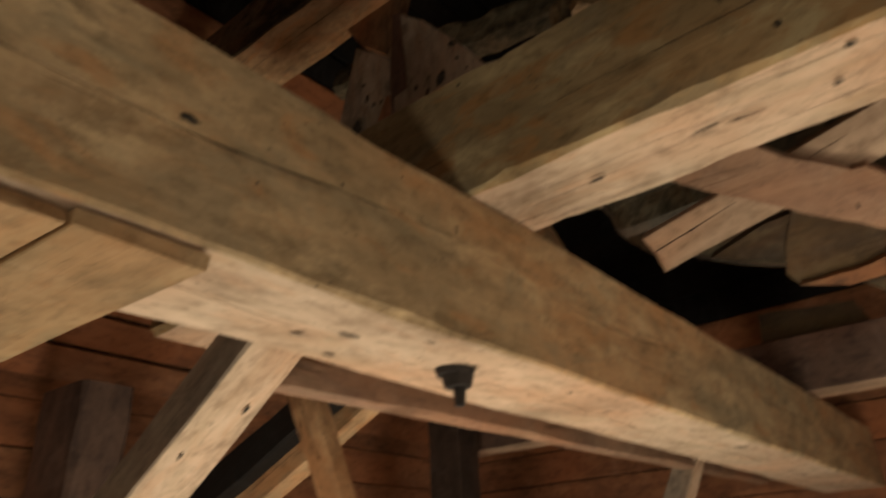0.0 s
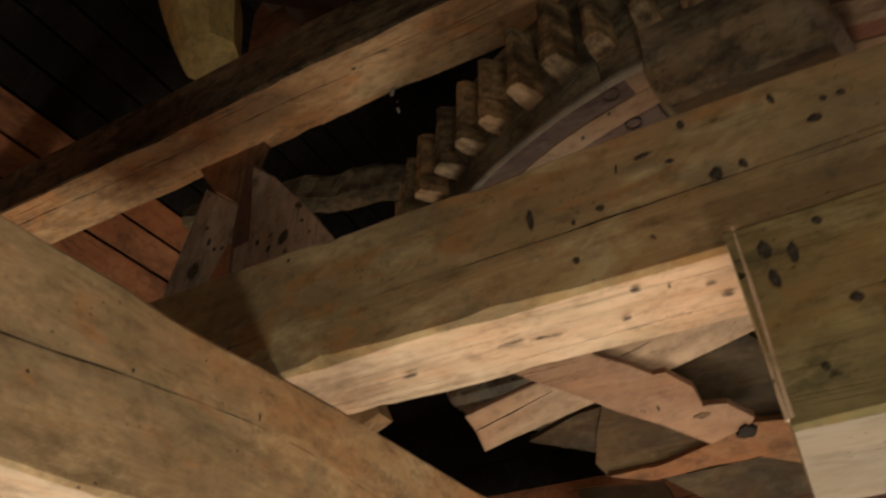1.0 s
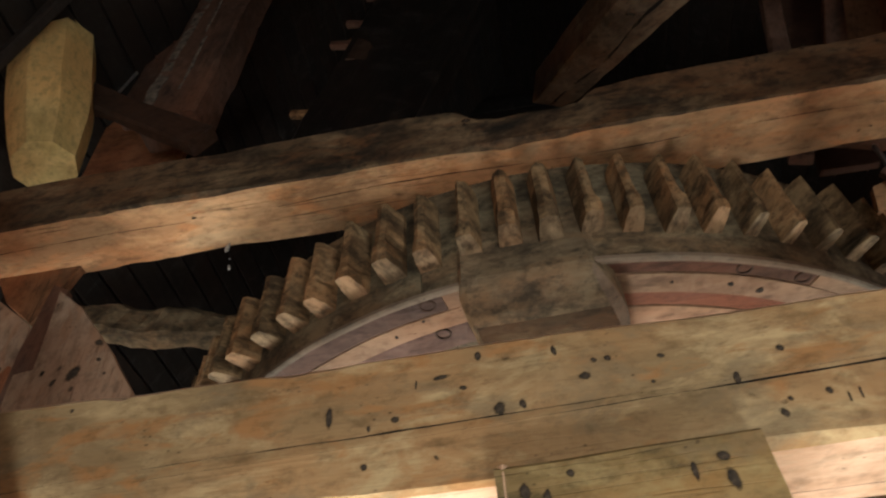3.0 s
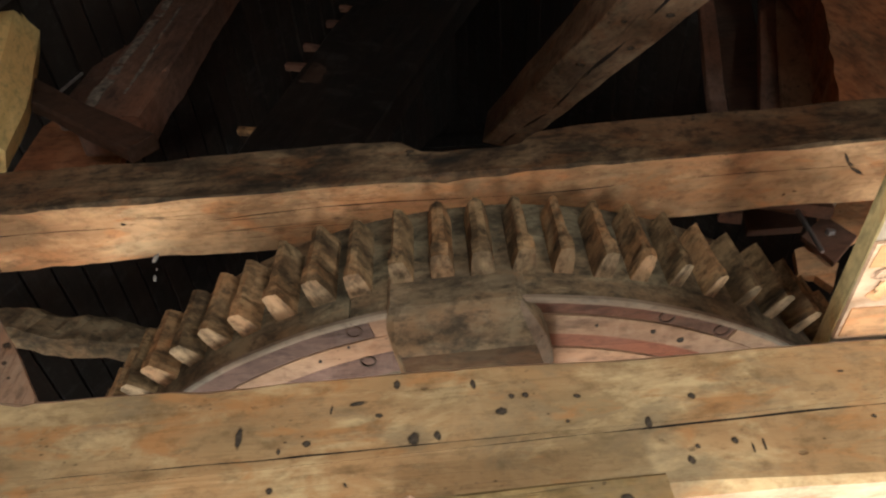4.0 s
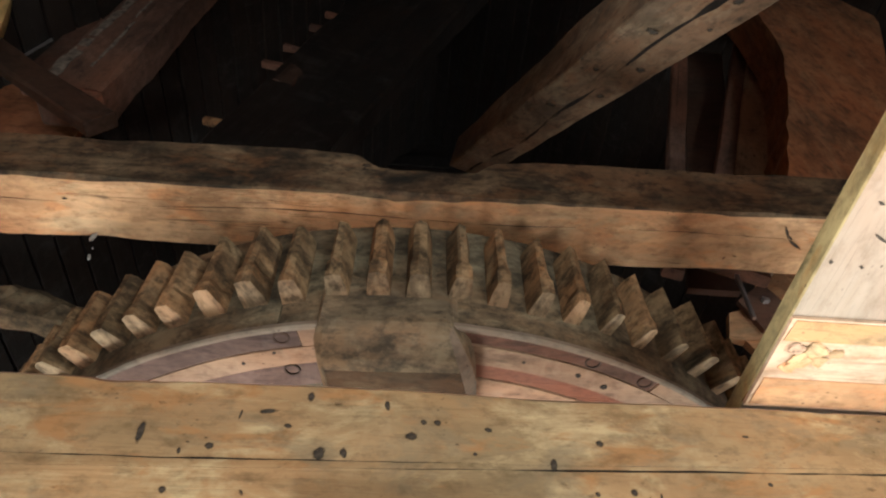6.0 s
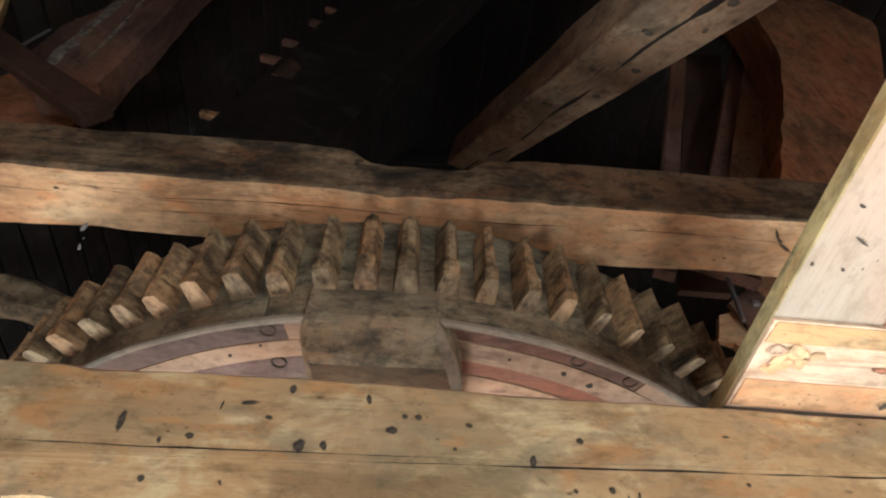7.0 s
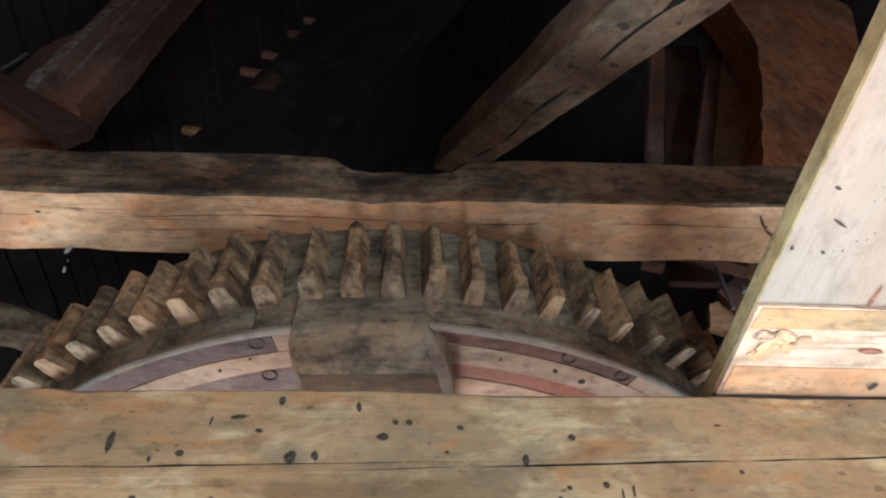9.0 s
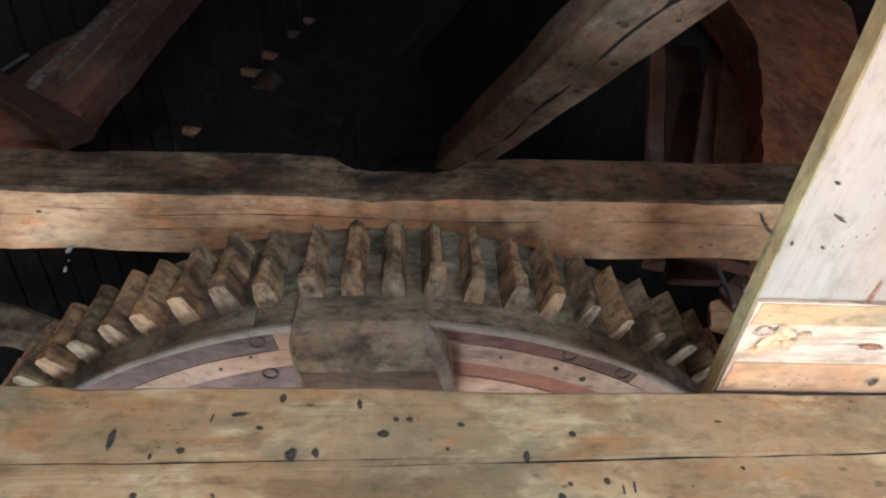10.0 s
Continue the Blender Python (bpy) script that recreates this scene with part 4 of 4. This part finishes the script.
# lighter strip: the light on the rafter's left edge, given as colour
part("facing", timber(1.3, 0.14, 0.03, step=0.08, wear=0.01, chamfer=0.01, seed=63, ragged=0.04), GLOOM, band, "brown strip with the lit edge put into its colour", M_BAND.inverted() @ axis((-0.42, 1.99, 5.35), (-0.02, 1.95, 6.55), (0, -1, 0)))

# ---------------------------------------------------------------- boards behind the left end of the hewn beam
pointed = thing("board_end", upright([(-1.092, 3.22), (-1.0, 3.14), (-0.86, 2.962), (-0.76, 2.812), (-0.72, 2.5), (-1.1, 2.5), (-1.12, 2.92), (-1.066, 2.93)], 0.03, 1), SPOTTED, "grey spotted board cut to a slanting point", "board", STAND(1.43))
for k, (x, z, rx, rz) in enumerate(((-0.94, 2.9, 0.022, 0.04), (-0.88, 2.93, 0.012, 0.008), (-0.9, 2.99, 0.02, 0.012), (-0.99, 2.87, 0.01, 0.02), (-0.85, 2.88, 0.008, 0.006))):
    part("damp_spot", blob(rx, rz, 0.003, 190 + k), NAIL, pointed, "dark damp spot", STAND(1.43).inverted() @ pose(x, 1.4145, z, 0, 25, 0))
# this narrow board stands in shadow; DARK puts that into its colour
thing("board_end", upright([(-1.165, 3.3), (-1.112, 3.27), (-1.05, 2.9), (-1.05, 2.5), (-1.17, 2.5), (-1.18, 3.05)], 0.03, 5), DARK, "dark narrow board beside a grey one", "board", STAND(1.475))
thing("board_end", upright([(-1.235, 3.035), (-1.19, 3.0), (-1.2, 2.8), (-1.36, 2.8), (-1.3, 2.9)], 0.012, 9), ROOF, "orange scrap of board over a damp one", "board", STAND(1.508))
panel = thing("board_end", upright([(-1.39, 3.325), (-1.24, 3.195), (-1.205, 3.0), (-1.2, 2.5), (-1.52, 2.5), (-1.49, 2.95)], 0.03, 2), SPOTTED, "mauve-grey board with dark damp spots", "board", STAND(1.53))
for k, (x, z, rx, rz) in enumerate(((-1.33, 3.08, 0.016, 0.02), (-1.3, 3.04, 0.01, 0.012), (-1.38, 2.98, 0.03, 0.05), (-1.27, 3.03, 0.008, 0.012), (-1.35, 3.14, 0.012, 0.01))):
    part("damp_spot", blob(rx, rz, 0.003, 90 + k), NAIL, panel, "dark damp spot", STAND(1.53).inverted() @ pose(x, 1.5145, z))
thing("board_end", upright([(-1.42, 3.42), (-1.12, 3.42), (-1.165, 3.28), (-1.21, 3.17), (-1.33, 3.28)], 0.03, 8), KNEE, "brown board end below the dark beam", "board", STAND(1.5))
thing("roof_batten", timber(1.4, 0.035, 0.075, step=0.1, wear=0.005, seed=32), SHADE_BLACK, "black batten nailed to the roof boards", "batten", axis((-1.33, 1.56, 3.56), (-1.73, 1.6, 2.3), (-1, 0, 0)))
thing("old_rail", timber(1.6, 0.1, 0.13, step=0.035, wear=0.03, chamfer=0.03, seed=33, hew=6.0), RIM, "worn grey rail behind the gear wheel", "rail", axis((-1.95, 1.95, 3.72), (-0.45, 1.95, 3.36)))

# ---------------------------------------------------------------- behind the wheel on the plank side
thing("iron_rod", timber(0.3, 0.012, 0.012, step=0.1, wear=0.0005, chamfer=0.003, seed=34), STEEL, "thin bright steel rod under the beam", "rod", axis((1.455, 1.62, 3.64), (1.448, 1.62, 3.42)))
plate = thing("iron_plate", prism([(1.48, 3.52), (1.6, 3.62), (1.66, 3.5), (1.53, 3.38)], 0.02, 10, 0.002), DARK, "dark plate with a bolt head", "plate", pose(0, 1.72, 0))
part("bolt_head", blob(0.012, 0.012, 0.012, 2), STEEL, plate, "grey steel bolt head", pose(1.575, -0.015, 3.52))
for k, (out, y) in enumerate((([(1.45, 3.49), (1.5, 3.51), (1.57, 3.41), (1.5, 3.3), (1.47, 3.36), (1.42, 3.38)], 1.76), ([(1.63, 3.69), (1.74, 3.76), (1.8, 3.6), (1.68, 3.54)], 1.78),
                              ([(1.76, 3.95), (2.0, 3.95), (1.84, 3.64), (1.76, 3.69)], 1.8), ([(1.6, 3.95), (1.76, 3.95), (1.74, 3.8), (1.65, 3.74)], 1.81))):
    thing("board_end", prism(out, 0.03, 20 + k), ORANGE, "orange-brown roof board scrap beside the wheel", "board", pose(0, y, 0), group="roof scraps")


# ---------------------------------------------------------------- loose planks under the wheel
def aslant(y):
    """The underside of boards that slope down from the wheel."""
    return pose(0, y, 2.45, 50, 0, 0)


pink = thing("loose_plank", prism([(-0.55, 0.4), (-0.42, 0.36), (-0.24, 0.155), (-0.11, 0.064), (-0.08, 0.067), (-0.03, 0.009), (-0.02, -0.055), (0.04, -0.058), (0.09, -0.114), (0.07, -0.138), (-0.03, -0.165), (-0.25, -0.006), (-0.46, 0.153), (-0.66, 0.32)], 0.03, 21, 0.009, 4),
             PINK, "pinkish plank nailed aslant with a split rounded end", "plank", aslant(2.0), group="loose planks")
part("knot", blob(0.02, 0.008, 0.002, 95), FELLOE, pink, "mauve knot", pose(-0.03, -0.016, -0.08))
part("chip", blob(0.024, 0.02, 0.012, 97, 9), GRIME, pink, "black charred chip", pose(0.06, -0.012, -0.15))
part("nail_hole", blob(0.004, 0.012, 0.003, 96), NAIL, pink, m=pose(-0.13, -0.016, -0.03))
pale = thing("loose_plank", timber(1.15, 0.03, 0.125, step=0.02, wear=0.006, chamfer=0.003, seed=22, ragged=0.05, grooves=[("front", 0.012, 0.003, 0.015, 0.03)]),
             UNDER, "pale rough plank with a long crack and splintered end", "plank", aslant(2.05) @ axis((-0.66, 0, 0.025), (0.4, 0, 0.262), (0, 0, 1)), group="loose planks")
for mat, y, seed, label, out in (
        (OLIVE, 2.1, 12, "broken olive-brown board with a curved edge", [(-0.27, 0.08), (-0.03, -0.1), (-0.04, -0.14), (-0.2, -0.182), (-0.34, -0.178), (-0.365, -0.127), (-0.34, -0.05)]),
        (KNEE, 2.07, 23, "orange board with a splintered thin end", [(-0.34, -0.182), (-0.2, -0.18), (-0.04, -0.14), (0.07, -0.1), (0.2, -0.12), (0.2, -0.26), (0.07, -0.207), (-0.06, -0.207), (-0.22, -0.22)]),
        (ARM, 2.12, 24, "short dark brown board behind a pale plank", [(-0.53, 0.0), (-0.36, -0.083), (-0.26, -0.04), (-0.24, 0.06), (-0.36, 0.05)]),
        (ARM, 2.13, 25, "dark brown board between the loose planks", [(-0.08, 0.14), (0.12, 0.19), (0.25, 0.05), (0.14, -0.14), (0.02, -0.09), (-0.04, 0.0)]),
        (ARM, 2.16, 26, "dark brown board above the back beam", [(-0.2, -0.19), (-0.06, -0.33), (0.2, -0.31), (0.2, -0.17)])):
    thing("broken_board", prism(out, 0.03, seed, 0.009, 4), mat, label, "board", aslant(y), group="broken boards")
for p, q, wide, seed in (((-0.642, 0.49, 1.966), (-3.14, 0.4, 1.966), 0.165, 24), ((-0.645, 0.325, 1.966), (-3.14, 0.2, 1.966), 0.16, 55)):
    thing("soffit_plank", timber(2.5, wide, 0.02, step=0.1, wear=0.004, chamfer=0.003, seed=seed, ragged=0.012), SOFFIT,
          "brown plank fixed across the underside of the tie beam", "plank", axis(p, q), group="soffit planks")
# grey sides, pale underside: unlit and lit faces put into the colour
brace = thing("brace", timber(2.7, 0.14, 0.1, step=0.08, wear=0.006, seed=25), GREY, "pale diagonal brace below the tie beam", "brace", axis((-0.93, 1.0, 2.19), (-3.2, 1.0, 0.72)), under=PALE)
for k, (x, y, rx, ry) in enumerate(((0.5, 0.03, 0.014, 0.005), (0.72, 0.035, 0.016, 0.004), (0.83, 0.04, 0.012, 0.005), (0.95, -0.02, 0.016, 0.005), (0.35, -0.03, 0.02, 0.006))):
    part("nail_hole", blob(rx, ry, 0.006, 160 + k), NAIL, brace, m=pose(x, y, -0.051, 90, 0, 0))
thing("lath", timber(2.53, 0.05, 0.1, step=0.1, wear=0.004, seed=26), ORANGE, "thin orange lath below the tie beam", "lath", axis((-1.56, 1.42, 2.3), (-0.49, 1.42, 0.0), (-1, 0, 0)))
thing("brace", timber(2.6, 0.08, 0.13, step=0.1, wear=0.006, seed=28), ORANGE, "orange brace at the back wall", "brace", axis((-0.95, 1.95, 2.6), (-3.2, 1.95, 1.6)))
thing("brace", timber(2.4, 0.1, 0.1, step=0.1, wear=0.006, seed=29), GREY, "pale strut under the back beam", "brace", axis((-1.05, 3.4, 2.4), (-2.2, 3.4, 0.05)), under=PALE)

thing("wall_plate", timber(3.3, 0.06, 0.075, step=0.1, wear=0.005, seed=51), PINK, "pinkish plank running beside the tie beam", "plank", axis((-1.2, 1.1, 2.05), (-1.2, 4.4, 2.09)))
thing("wooden_post", timber(3.9, 0.18, 0.2, step=0.15, wear=0.008, seed=52), GLOOM, "blackened post against the roof boards", "post", axis((-2.38, 3.2, 0), (-2.38, 3.2, 3.9), (-1, 0, 0)), group="dark posts")
thing("wooden_post", timber(2.35, 0.2, 0.34, step=0.12, wear=0.012, chamfer=0.02, seed=53), DARK, "grey-brown broad post below the roof", "post", axis((-2.78, 1.4, 0), (-2.72, 1.4, 2.35), (-1, 0, 0)), group="dark posts")
thing("brace", timber(1.55, 0.08, 0.13, step=0.1, wear=0.006, seed=54), SHADE_BLACK, "black brace aslant at the wall", "brace", axis((-1.72, 1.86, 2.32), (-3.17, 1.86, 1.72)))
thing("broken_board", prism([(-0.78, 2.65), (-0.39, 2.61), (-0.34, 2.5), (-0.78, 2.5)], 0.12, 27, 0.02, 4), OLIVE, "rough dark wood block on the back beam", "board", pose(0, 3.44, 0), group="broken boards")
thing("broken_board", prism([(-0.3, 2.66), (0.5, 2.68), (0.5, 2.49), (-0.2, 2.5)], 0.03, 28, 0.01, 4), KNEE, "rust-red boards above the back beam", "board", pose(0, 3.5, 0), group="broken boards")

# dusty webs that hang under the dark beam
for x, z, s in ((-0.615, 3.35, 0.01), (-0.6, 3.3, 0.003), (-0.595, 3.26, 0.006)):
    bm = bmesh.new()
    bmesh.ops.create_icosphere(bm, subdivisions=2, radius=s)
    for v in bm.verts:
        v.co = Vector((v.co.x * 0.7, v.co.y * 0.5, v.co.z * 1.8)) * (1 + 1.2 * noise.noise(v.co * 200))
    thing("dust_web", bm, WEB, "pale tuft of dusty cobweb under the beam", "cobweb", pose(x, 1.46, z), group="cobwebs")
